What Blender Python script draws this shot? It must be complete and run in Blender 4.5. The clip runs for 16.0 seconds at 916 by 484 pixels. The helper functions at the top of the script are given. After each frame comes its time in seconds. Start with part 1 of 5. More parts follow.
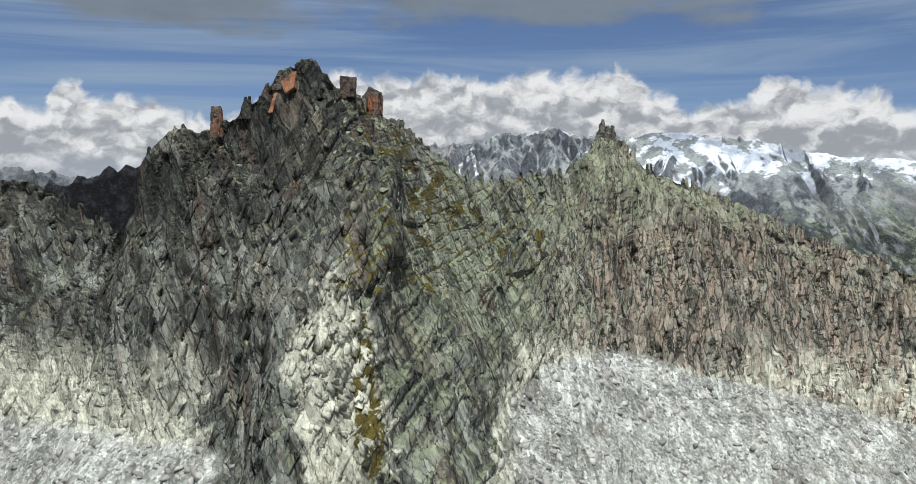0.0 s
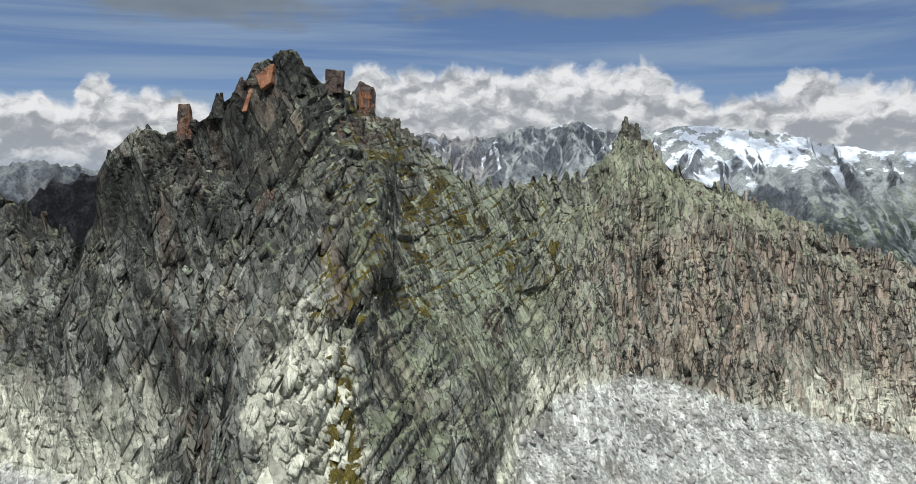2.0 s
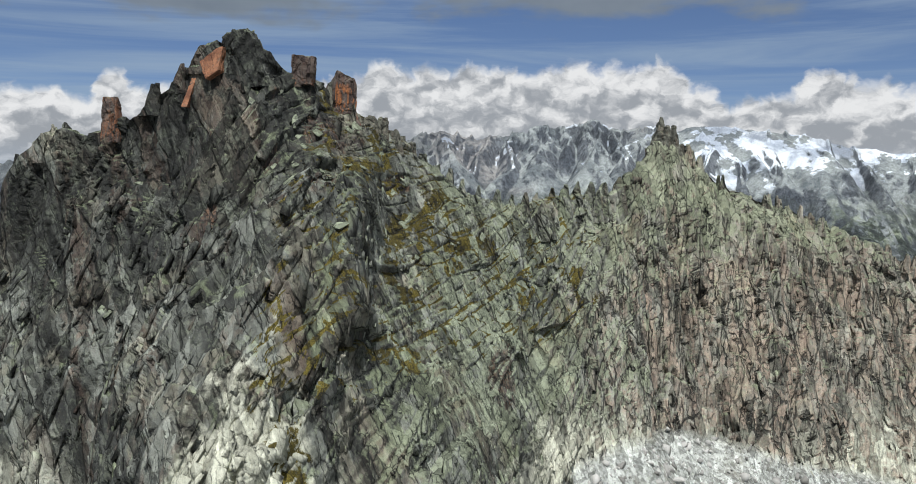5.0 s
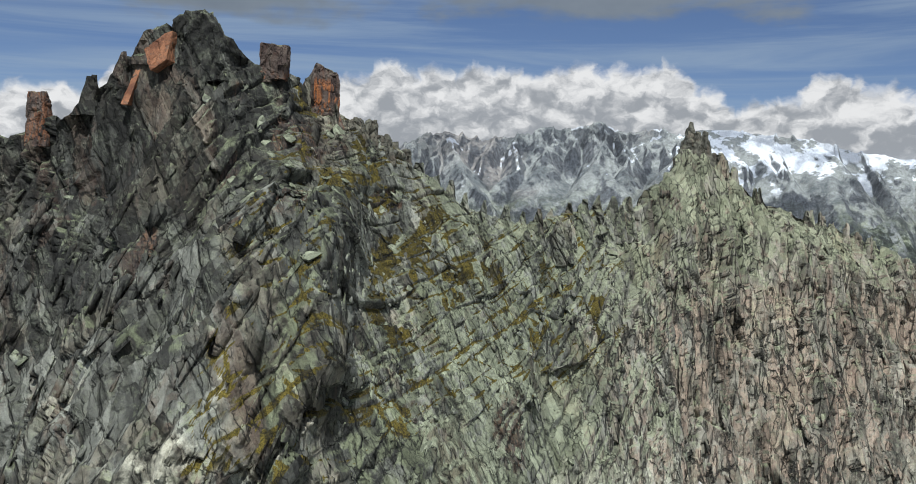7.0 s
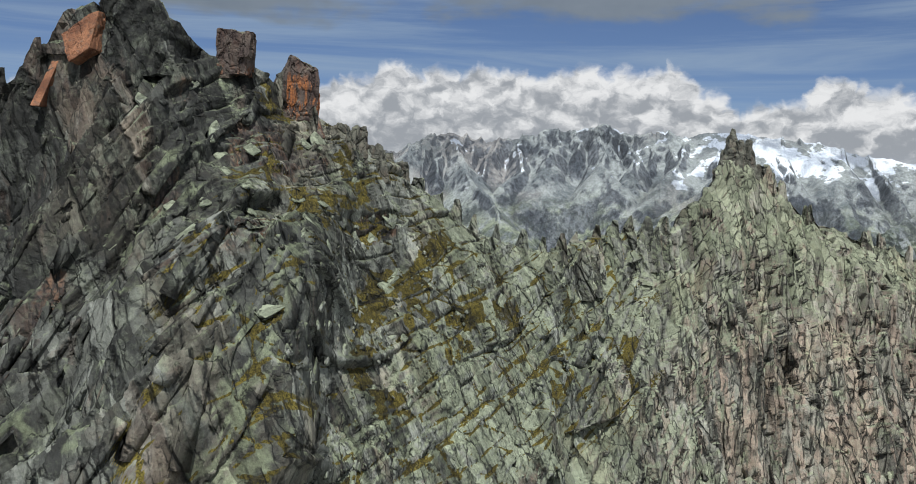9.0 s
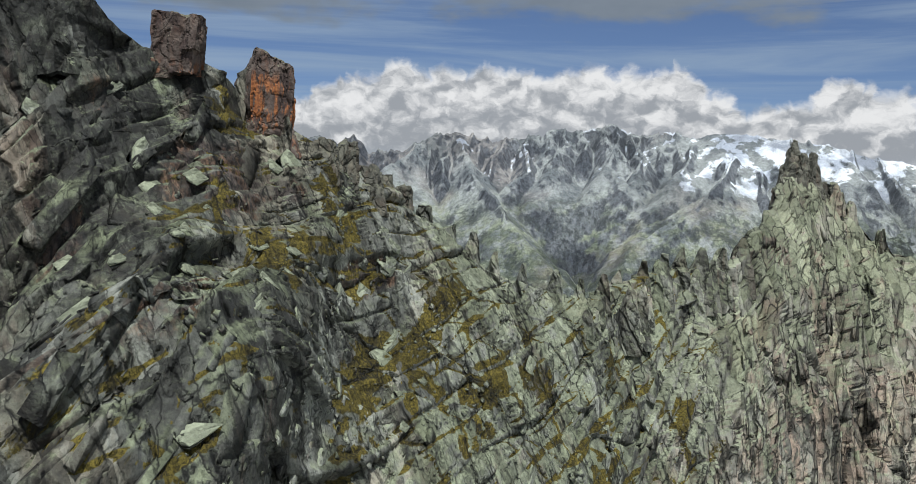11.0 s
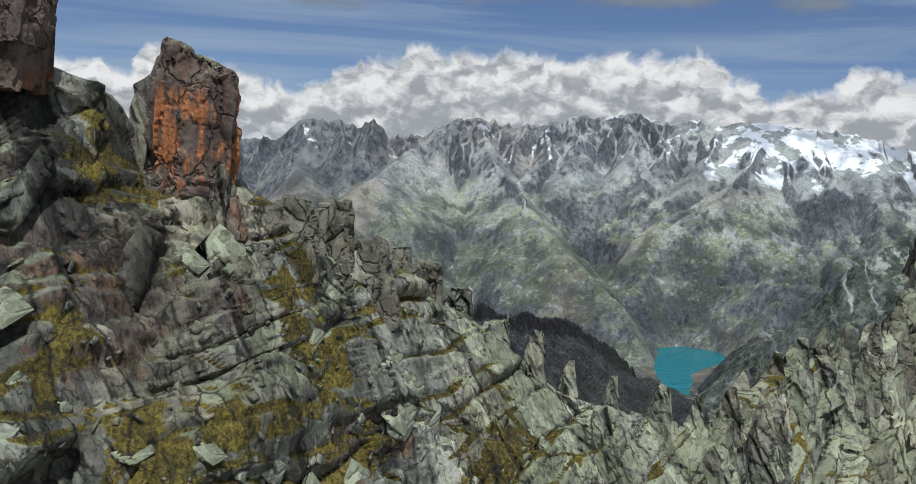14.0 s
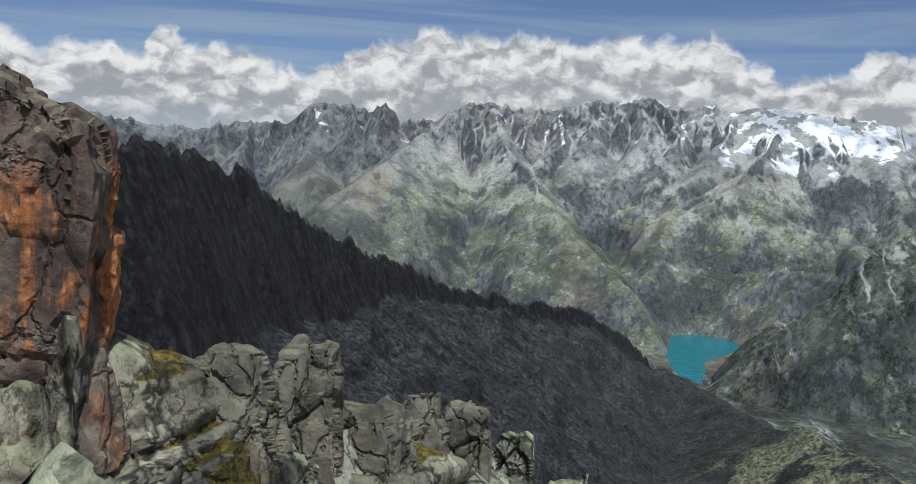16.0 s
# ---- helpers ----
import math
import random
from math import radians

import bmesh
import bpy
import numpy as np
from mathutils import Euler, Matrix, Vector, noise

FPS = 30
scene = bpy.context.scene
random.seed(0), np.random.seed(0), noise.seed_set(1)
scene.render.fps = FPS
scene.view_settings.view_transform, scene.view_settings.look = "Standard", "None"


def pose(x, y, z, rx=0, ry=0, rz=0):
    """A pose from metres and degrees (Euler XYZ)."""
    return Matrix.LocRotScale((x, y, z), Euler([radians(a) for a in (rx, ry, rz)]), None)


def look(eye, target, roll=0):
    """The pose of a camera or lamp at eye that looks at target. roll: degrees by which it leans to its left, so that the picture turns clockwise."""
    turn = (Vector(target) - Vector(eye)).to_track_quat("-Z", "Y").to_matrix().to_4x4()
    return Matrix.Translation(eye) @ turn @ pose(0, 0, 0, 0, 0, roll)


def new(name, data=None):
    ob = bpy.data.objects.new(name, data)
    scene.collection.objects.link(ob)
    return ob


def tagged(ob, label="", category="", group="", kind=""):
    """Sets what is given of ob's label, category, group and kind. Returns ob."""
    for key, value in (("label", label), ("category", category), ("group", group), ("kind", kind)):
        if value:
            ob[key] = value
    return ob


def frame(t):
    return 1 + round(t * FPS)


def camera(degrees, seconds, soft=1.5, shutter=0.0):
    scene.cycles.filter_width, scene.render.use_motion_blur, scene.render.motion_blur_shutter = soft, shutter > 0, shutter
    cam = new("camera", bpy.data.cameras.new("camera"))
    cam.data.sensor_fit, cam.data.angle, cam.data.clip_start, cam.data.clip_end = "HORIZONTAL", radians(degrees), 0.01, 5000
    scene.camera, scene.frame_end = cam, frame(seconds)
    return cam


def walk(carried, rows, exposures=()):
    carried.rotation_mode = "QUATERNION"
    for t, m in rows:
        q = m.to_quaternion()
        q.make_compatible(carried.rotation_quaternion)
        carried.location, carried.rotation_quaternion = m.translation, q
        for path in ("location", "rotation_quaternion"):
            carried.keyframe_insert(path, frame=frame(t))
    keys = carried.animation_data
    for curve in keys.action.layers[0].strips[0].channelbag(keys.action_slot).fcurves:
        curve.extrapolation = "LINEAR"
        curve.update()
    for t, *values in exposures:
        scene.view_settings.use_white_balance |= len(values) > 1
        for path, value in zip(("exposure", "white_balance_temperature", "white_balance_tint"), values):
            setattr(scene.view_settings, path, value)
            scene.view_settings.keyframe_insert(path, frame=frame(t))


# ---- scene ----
cam = camera(54.1, 16.0, soft=0.9)
# seconds, eye in metres, yaw to the left, pitch up, lean to the left (degrees)
PATH = [
    (0, 0.00, 0.00, 0.00, -0.000, -2.000, -0.000),
    (0.5, 1.51, 6.38, 0.99, 0.497, -2.091, 0.011),
    (1, 2.68, 12.76, 1.93, 1.060, -2.241, 0.040),
    (1.5, 3.72, 19.13, 2.90, 1.287, -2.354, 0.054),
    (2, 4.54, 25.53, 3.79, 1.504, -2.430, 0.100),
    (2.5, 5.08, 32.11, 4.61, 1.778, -2.505, 0.154),
    (3, 5.41, 38.67, 5.33, 2.002, -2.550, 0.214),
    (3.5, 5.65, 45.14, 5.95, 2.177, -2.548, 0.316),
    (4, 5.83, 51.52, 6.55, 2.244, -2.555, 0.424),
    (6.5, 5.27, 83.34, 9.75, 2.527, -2.521, 1.178),
    (7, 5.01, 89.64, 10.54, 2.588, -2.519, 1.351),
    (7.5, 4.67, 95.86, 11.27, 2.645, -2.491, 1.501),
    (8, 4.29, 102.13, 11.98, 2.704, -2.463, 1.589),
    (10.5, 1.33, 134.31, 16.26, 3.022, -2.476, 2.021),
    (11, 0.68, 140.34, 17.22, 3.135, -2.524, 2.127),
    (11.5, 0.03, 146.19, 18.26, 3.276, -2.613, 2.228),
    (12, -0.70, 151.98, 19.29, 3.484, -2.763, 2.346),
    (12.5, -1.44, 157.72, 20.35, 3.716, -2.916, 2.500),
    (13, -2.22, 163.50, 21.39, 3.945, -3.095, 2.665),
    (13.5, -3.10, 169.28, 22.42, 4.138, -3.300, 2.762),
    (14, -4.02, 174.95, 23.49, 4.301, -3.536, 2.839),
    (14.5, -4.98, 180.53, 24.53, 4.478, -3.780, 2.927),
    (15, -5.90, 185.94, 25.56, 4.642, -4.011, 3.045),
    (15.5, -6.82, 191.20, 26.67, 4.794, -4.284, 3.132),
    (16, -7.76, 196.49, 27.87, 4.961, -4.587, 3.147),
]


def aimed(x, y, z, yaw, pitch, roll):
    a, b = radians(yaw), radians(pitch)
    way = (-math.sin(a) * math.cos(b), math.cos(a) * math.cos(b), math.sin(b))
    return look((x, y, z), (x + way[0], y + way[1], z + way[2]), roll)


walk(cam, [(t, aimed(*row)) for t, *row in PATH])

# ---- light ----
SUN_AZ, SUN_EL = 168.0, 60.0      # degrees from the way ahead to the right, and above the horizon
scene.view_settings.exposure = 0.0
sun = new("sun", bpy.data.lights.new("sun", "SUN"))
sun.data.energy, sun.data.angle, sun.data.color = 4.9, radians(1.2), (0.99, 0.985, 0.96)
to_sun = Vector((math.sin(radians(SUN_AZ)) * math.cos(radians(SUN_EL)), math.cos(radians(SUN_AZ)) * math.cos(radians(SUN_EL)), math.sin(radians(SUN_EL))))
sun.matrix_world = look(to_sun * 900, (0, 0, 0))


class Nodes:
    """Short hand for a node tree."""

    def __init__(self, tree):
        self.tree, self.link = tree, tree.links.new
        tree.nodes.clear()

    def put(self, kind, inputs=(), out=0, **settings):
        node = self.tree.nodes.new(kind)
        for key, value in settings.items():
            setattr(node, key, value)
        for key, value in dict(inputs).items():
            if isinstance(value, bpy.types.NodeSocket):
                self.link(value, node.inputs[key])
            else:
                node.inputs[key].default_value = value
        return node.outputs[out] if len(node.outputs) else None

    def math(self, op, a, b=0.0, c=0.0, clamp=False):
        return self.put("ShaderNodeMath", {0: a, 1: b, 2: c}, operation=op, use_clamp=clamp)

    def ramp(self, value, low, high, a=0.0, b=1.0, smooth=True):
        return self.put("ShaderNodeMapRange", {0: value, 1: low, 2: high, 3: a, 4: b}, interpolation_type="SMOOTHSTEP" if smooth else "LINEAR")

    def mix(self, fac, a, b, blend="MIX"):
        node = self.tree.nodes.new("ShaderNodeMix")
        node.data_type, node.blend_type = "RGBA", blend
        for k, value in ((0, fac), (6, a), (7, b)):
            if isinstance(value, bpy.types.NodeSocket):
                self.link(value, node.inputs[k])
            else:
                node.inputs[k].default_value = (*value, 1.0) if isinstance(value, tuple) and len(value) == 3 else value
        return node.outputs[2]

    def noise(self, where, scale, detail=4.0, rough=0.55, distortion=0.0, out=0):
        return self.put("ShaderNodeTexNoise", {"Vector": where, "Scale": scale, "Detail": detail, "Roughness": rough, "Distortion": distortion}, out)

    def voronoi(self, where, scale, feature="F1", out=0, random_=1.0):
        return self.put("ShaderNodeTexVoronoi", {"Vector": where, "Scale": scale, "Randomness": random_}, out, feature=feature)

    def stretch(self, where, scale=(1, 1, 1), turn=(0, 0, 0), shift=(0, 0, 0)):
        return self.put("ShaderNodeMapping", {"Vector": where, "Location": shift, "Rotation": tuple(radians(a) for a in turn), "Scale": scale})


def sky():
    world = bpy.data.worlds.new("sky")
    scene.world = world
    world.use_nodes = True
    n = Nodes(world.node_tree)
    way = n.put("ShaderNodeTexCoord", out=0)
    parts = n.tree.nodes.new("ShaderNodeSeparateXYZ")
    n.link(way, parts.inputs[0])
    x, y, z = parts.outputs
    turn = n.math("MULTIPLY", n.math("ARCTAN2", x, y), 57.2958)
    lift = n.math("MULTIPLY", n.math("ARCSINE", z), 57.2958)
    flat = n.put("ShaderNodeCombineXYZ", {0: turn, 1: lift, 2: 0.0})
    air = n.put("ShaderNodeTexSky", sky_type="NISHITA", sun_disc=False, sun_elevation=radians(SUN_EL), sun_rotation=radians(SUN_AZ), altitude=2700.0, dust_density=0.6)
    blue = n.mix(1.0, air, (0.055, 0.060, 0.072), "MULTIPLY")
    # thin veils high up
    veil = n.noise(n.stretch(flat, (0.03, 0.5, 1), (0, 0, 3)), 1.0, 6, 0.62, 0.6)
    veil = n.math("MULTIPLY", n.ramp(veil, 0.38, 0.70), 0.60)
    blue = n.mix(veil, blue, (0.335, 0.43, 0.53))
    # grey ceiling of cloud overhead
    roof = n.noise(n.stretch(flat, (0.085, 0.22, 1), shift=(3.1, 0.4, 0)), 1.0, 5, 0.55, 0.2)
    roof = n.math("ADD", roof, n.math("MULTIPLY", n.math("SUBTRACT", lift, 11.2), 0.09))
    roof = n.math("SUBTRACT", roof, n.ramp(turn, 10.0, 26.0, 0.0, 0.22))
    roof = n.ramp(roof, 0.47, 0.62)
    grey = n.mix(n.noise(n.stretch(flat, (0.2, 0.35, 1)), 1.0, 4), (0.14, 0.174, 0.215), (0.25, 0.292, 0.34))
    blue = n.mix(n.math("MULTIPLY", roof, 0.92), blue, grey)
    # heaped clouds over the far range
    wob = n.put("ShaderNodeVectorMath", {0: n.noise(n.stretch(flat, (0.55, 0.75, 1)), 1.0, 6, 0.55, out=1), 1: (-0.5, -0.5, -0.5)}, operation="ADD")
    wob = n.put("ShaderNodeVectorMath", {0: wob, 1: (2.6, 1.5, 0)}, operation="MULTIPLY")
    bent = n.put("ShaderNodeVectorMath", {0: flat, 1: wob}, operation="ADD")
    bx = n.put("ShaderNodeSeparateXYZ", {0: bent}, 0)
    by = n.put("ShaderNodeSeparateXYZ", {0: bent}, 1)
    top = n.math("ADD", 6.1, n.ramp(n.math("ABSOLUTE", n.math("SUBTRACT", bx, 1.5)), 17.0, 6.0, 0.0, 2.6))
    top = n.math("ADD", top, n.ramp(n.math("ABSOLUTE", n.math("SUBTRACT", bx, 22.0)), 7.0, 1.0, 0.0, 1.6))
    top = n.math("ADD", top, n.ramp(n.math("ABSOLUTE", n.math("SUBTRACT", bx, -22.0)), 6.0, 1.0, 0.0, 0.7))
    top = n.math("ADD", top, n.math("MULTIPLY", n.math("SUBTRACT", n.noise(n.stretch(bent, (0.34, 0.06, 1), shift=(1.7, 0, 0)), 1.0, 3, 0.5), 0.5), 5.5))
    under = n.math("SUBTRACT", top, by)
    mask = n.ramp(under, -0.1, 0.75)
    lump = n.noise(n.stretch(bent, (0.40, 0.55, 1)), 1.0, 6, 0.55)
    lit = n.noise(n.stretch(bent, (0.40, 0.55, 1), shift=(0.12, -0.30, 0)), 1.0, 6, 0.55)
    form = n.math("MULTIPLY", n.math("SUBTRACT", lump, lit), 3.0)
    form = n.math("ADD", form, n.ramp(under, 0.1, 3.4, 0.78, 0.34, False))
    heap = n.mix(n.ramp(form, 0.1, 1.0, 0.0, 1.0), (0.33, 0.355, 0.39), (0.80, 0.81, 0.82))
    heap = n.mix(n.ramp(lift, 4.0, 0.5), heap, (0.36, 0.42, 0.50))
    seen = n.mix(mask, blue, heap)
    # open sky behind and overhead, half covered
    back = n.mix(n.ramp(n.noise(way, 2.2, 6, 0.6), 0.42, 0.58), n.mix(1.0, air, (0.10, 0.10, 0.10), "MULTIPLY"), (0.62, 0.63, 0.64))
    seen = n.mix(n.ramp(n.math("MAXIMUM", n.math("SUBTRACT", lift, 20.0), n.math("SUBTRACT", n.math("ABSOLUTE", turn), 45.0)), 0.0, 15.0), seen, back)
    shine = n.put("ShaderNodeBackground", {"Color": seen, "Strength": 1.0})
    n.put("ShaderNodeOutputWorld", {"Surface": shine})


sky()


# ---- noise on arrays ----
def hashed(i, j, k, seed):
    h = (i.astype(np.int64) * 374761393 + j.astype(np.int64) * 668265263 + k.astype(np.int64) * 2147483647 + seed * 1274126177) & 0xFFFFFFFF
    h = ((h ^ (h >> 13)) * 1274126177) & 0xFFFFFFFF
    h = ((h ^ (h >> 16)) * 2246822519) & 0xFFFFFFFF
    return ((h ^ (h >> 15)) & 0xFFFFFF) / float(0xFFFFFF)


def smooth_noise(p, seed=0):
    """Value noise in -1..1 at the points p (n, 3)."""
    i = np.floor(p).astype(np.int64)
    f = p - i
    f = f * f * f * (f * (f * 6 - 15) + 10)
    total = 0.0
    for a in (0, 1):
        for b in (0, 1):
            for c in (0, 1):
                w = (f[:, 0] if a else 1 - f[:, 0]) * (f[:, 1] if b else 1 - f[:, 1]) * (f[:, 2] if c else 1 - f[:, 2])
                total = total + w * hashed(i[:, 0] + a, i[:, 1] + b, i[:, 2] + c, seed)
    return total * 2 - 1


def fractal(p, octaves=5, gain=0.5, seed=0, ridged=False):
    total, size, q = 0.0, 1.0, p.copy()
    for o in range(octaves):
        v = smooth_noise(q, seed + o)
        total = total + size * ((1 - 2 * np.abs(v)) if ridged else v)
        q, size = q * 2.03 + 7.1, size * gain
    return total


def cells(p, seed=0):
    """Nearest cell point: offset from it, its random numbers (three), and how far the border is."""
    i = np.floor(p).astype(np.int64)
    best, second = np.full(len(p), 9.0), np.full(len(p), 9.0)
    off, rnd = np.zeros_like(p), np.zeros_like(p)
    for a in (-1, 0, 1):
        for b in (-1, 0, 1):
            for c in (-1, 0, 1):
                u, v, w = i[:, 0] + a, i[:, 1] + b, i[:, 2] + c
                r = np.stack([hashed(u, v, w, seed + s) for s in (11, 23, 37)], 1)
                d = p - (np.stack([u, v, w], 1) + 0.08 + 0.84 * r)
                far = (d * d).sum(1)
                near = far < best
                second = np.where(near, best, np.minimum(second, far))
                best = np.where(near, far, best)
                off[near], rnd[near] = d[near], r[near]
    return off, rnd, np.sqrt(second) - np.sqrt(best)


def turned(p, axis_a, axis_b, sizes):
    """Points in a frame whose third axis runs along axis_a, and divided by the sizes."""
    c = Vector(axis_a).normalized()
    a = Vector(axis_b).cross(c).normalized()
    m = np.array([a, c.cross(a), c])
    return (p @ m.T) / np.array(sizes), m


def sheet(name, grid, material, smooth=False):
    """A mesh from a grid of places (rows, columns, 3)."""
    rows, cols = grid.shape[:2]
    k = np.arange(rows * cols).reshape(rows, cols)
    quads = np.stack([k[:-1, :-1], k[:-1, 1:], k[1:, 1:], k[1:, :-1]], -1).reshape(-1, 4)
    return mesh_of(name, grid.reshape(-1, 3), quads, material, smooth)


def mesh_of(name, places, faces, material, smooth=False):
    me = bpy.data.meshes.new(name)
    faces = np.asarray(faces)
    me.vertices.add(len(places))
    me.vertices.foreach_set("co", np.asarray(places, np.float32).ravel())
    me.loops.add(faces.size)
    me.loops.foreach_set("vertex_index", faces.ravel().astype(np.int32))
    me.polygons.add(len(faces))
    me.polygons.foreach_set("loop_start", np.arange(0, faces.size, faces.shape[1], dtype=np.int32))
    me.update(calc_edges=True)
    me.validate()
    if smooth:
        me.shade_smooth()
    me.materials.append(material)
    return me


# ---- materials ----
def material(name):
    m = bpy.data.materials.new(name)
    m.use_nodes = True
    n = Nodes(m.node_tree)
    return m, n, n.put("ShaderNodeTexCoord", out=3)


def finish(n, colour, rough=0.9, height=None, strength=0.6, distance=0.2):
    inputs = {"Base Color": colour, "Roughness": rough, "Specular IOR Level": 0.25}
    if height is not None:
        inputs["Normal"] = n.put("ShaderNodeBump", {"Height": height, "Strength": strength, "Distance": distance})
    shade = n.put("ShaderNodeBsdfPrincipled", inputs)
    n.put("ShaderNodeOutputMaterial", {"Surface": shade})


def facing_up(n):
    geo = n.put("ShaderNodeNewGeometry", out=1)
    return n.put("ShaderNodeSeparateXYZ", {0: geo}, 2)


def cliff_material():
    m, n, where = material("lichen_granite")
    height = n.put("ShaderNodeSeparateXYZ", {0: where}, 2)
    up = facing_up(n)
    each = n.put("ShaderNodeNewGeometry", out=8)
    # joints: long cells along the way in which the rock splits
    splits = n.ramp(n.put("ShaderNodeSeparateXYZ", {0: where}, 0), 8.0, 45.0, radians(23), radians(-7))
    lean = n.stretch(n.put("ShaderNodeVectorRotate", {"Vector": where, "Center": (26, 250, -14), "Axis": (0, 1, 0), "Angle": splits}, rotation_type="AXIS_ANGLE"), (1, 0.6, 0.14))
    warped = n.put("ShaderNodeVectorMath", {0: lean, 1: n.put("ShaderNodeVectorMath", {0: n.noise(where, 0.7, 4, 0.6, out=1), 1: (0.28, 0.28, 0.28)}, operation="MULTIPLY")}, operation="ADD")
    edge = n.voronoi(warped, 0.8, "DISTANCE_TO_EDGE")
    tone = n.put("ShaderNodeSeparateXYZ", {0: n.voronoi(warped, 0.8, "F1", 1)}, 0)
    great = n.put("ShaderNodeVectorMath", {0: n.stretch(lean, (0.24, 0.24, 0.26)), 1: n.put("ShaderNodeVectorMath", {0: n.noise(where, 0.3, 4, 0.6, out=1), 1: (0.2, 0.2, 0.2)}, operation="MULTIPLY")}, operation="ADD")
    plate = n.put("ShaderNodeSeparateXYZ", {0: n.voronoi(great, 1.0, "F1", 1)}, 1)
    joint = n.voronoi(great, 1.0, "DISTANCE_TO_EDGE")
    stria = n.noise(n.stretch(lean, (1.6, 1.6, 0.9)), 1.0, 9, 0.74)
    grain = n.noise(where, 3.5, 10, 0.72)
    broad = n.noise(where, 0.045, 5, 0.62)
    blotch = n.noise(where, 0.38, 8, 0.66)
    side = n.ramp(n.put("ShaderNodeSeparateXYZ", {0: where}, 0), 5.0, 60.0)
    mixed = n.math("ADD", n.math("MULTIPLY", tone, 0.62), n.math("MULTIPLY", each, 0.08))
    patchy = n.noise(n.stretch(lean, (0.16, 0.16, 0.2)), 1.0, 6, 0.6)
    mixed = n.math("ADD", mixed, n.math("MULTIPLY", n.math("SUBTRACT", plate, 0.5), 0.5))
    mixed = n.math("ADD", mixed, n.math("MULTIPLY", n.math("SUBTRACT", patchy, 0.42), 1.2))
    mixed = n.math("ADD", mixed, n.math("MULTIPLY", n.math("SUBTRACT", broad, 0.5), 1.9))
    mixed = n.math("ADD", mixed, n.math("MULTIPLY", n.math("SUBTRACT", stria, 0.5), 0.4))
    mixed = n.math("ADD", mixed, n.math("MULTIPLY", side, 0.06))
    notch = n.math("MULTIPLY", n.ramp(n.put("ShaderNodeSeparateXYZ", {0: where}, 0), -11.0, 2.0), n.ramp(height, -46.0, -22.0))
    mixed = n.math("ADD", mixed, n.math("MULTIPLY", notch, 0.22))
    # darker left of the buttress, most on the upper wall
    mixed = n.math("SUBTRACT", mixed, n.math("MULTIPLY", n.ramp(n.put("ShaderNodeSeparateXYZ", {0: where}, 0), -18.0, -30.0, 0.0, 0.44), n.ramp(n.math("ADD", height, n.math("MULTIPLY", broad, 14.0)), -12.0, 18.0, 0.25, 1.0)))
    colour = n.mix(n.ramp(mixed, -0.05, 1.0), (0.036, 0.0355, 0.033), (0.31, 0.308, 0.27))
    brown = n.ramp(n.noise(where, 0.075, 6, 0.62, 0.5), 0.52, 0.62)
    colour = n.mix(n.math("MULTIPLY", brown, 0.55), colour, n.mix(1.0, colour, (1.18, 0.98, 0.80), "MULTIPLY"))
    colour = n.mix(n.math("MULTIPLY", side, 0.8), colour, n.mix(1.0, colour, (1.12, 0.99, 0.93), "MULTIPLY"))
    colour = n.mix(n.math("MULTIPLY", n.ramp(blotch, 0.5, 0.64), 0.5), colour, (0.215, 0.222, 0.172))
    # yellow-green lichen, most on what faces the sky
    lichen = n.math("ADD", n.math("ADD", n.math("MULTIPLY", n.noise(where, 0.16, 8, 0.68), 0.5), n.math("MULTIPLY", n.noise(n.stretch(lean, (0.5, 0.5, 0.3), shift=(9, 2, 4)), 1.0, 7, 0.66), 0.5)), n.math("MULTIPLY", n.math("SUBTRACT", up, 0.2), 0.20))
    lichen = n.ramp(n.math("ADD", lichen, n.math("SUBTRACT", n.math("MULTIPLY", notch, 0.085), n.math("ADD", n.ramp(n.put("ShaderNodeSeparateXYZ", {0: where}, 0), -10.0, -25.0, 0.0, 0.07), n.math("MULTIPLY", n.ramp(height, 8.0, -12.0, 0.0, 0.11), side)))), 0.53, 0.63)
    colour = n.mix(n.math("MULTIPLY", lichen, 0.62), colour, n.mix(grain, (0.12, 0.136, 0.074), (0.355, 0.384, 0.245)))
    # pale clean granite low on the walls; on one outcrop it stands for sunlight
    low = n.math("ADD", height, n.math("MULTIPLY", n.math("SUBTRACT", broad, 0.5), 38.0))
    xx = n.math("ADD", n.put("ShaderNodeSeparateXYZ", {0: where}, 0), n.math("MULTIPLY", n.math("SUBTRACT", n.noise(where, 0.11, 5, 0.6), 0.5), 34.0))
    low = n.math("ADD", low, n.math("MULTIPLY", n.math("MULTIPLY", n.ramp(xx, -52.0, -44.0), n.ramp(xx, 14.0, 4.0)), 26.0))
    low = n.math("ADD", low, n.ramp(n.put("ShaderNodeSeparateXYZ", {0: where}, 0), 28.0, 60.0, 0.0, 10.0))
    low = n.math("MULTIPLY", n.ramp(low, -27.0, -41.0), 0.94)
    rib = n.put("ShaderNodeVectorMath", {0: n.stretch(where, (0.108, 0.055, 0.038), shift=(2.24, -8.75, 1.2))}, 1, operation="LENGTH")
    rib = n.ramp(n.math("ADD", rib, n.math("MULTIPLY", n.math("SUBTRACT", n.noise(where, 0.16, 6, 0.62), 0.5), 2.2)), 1.05, 0.75)
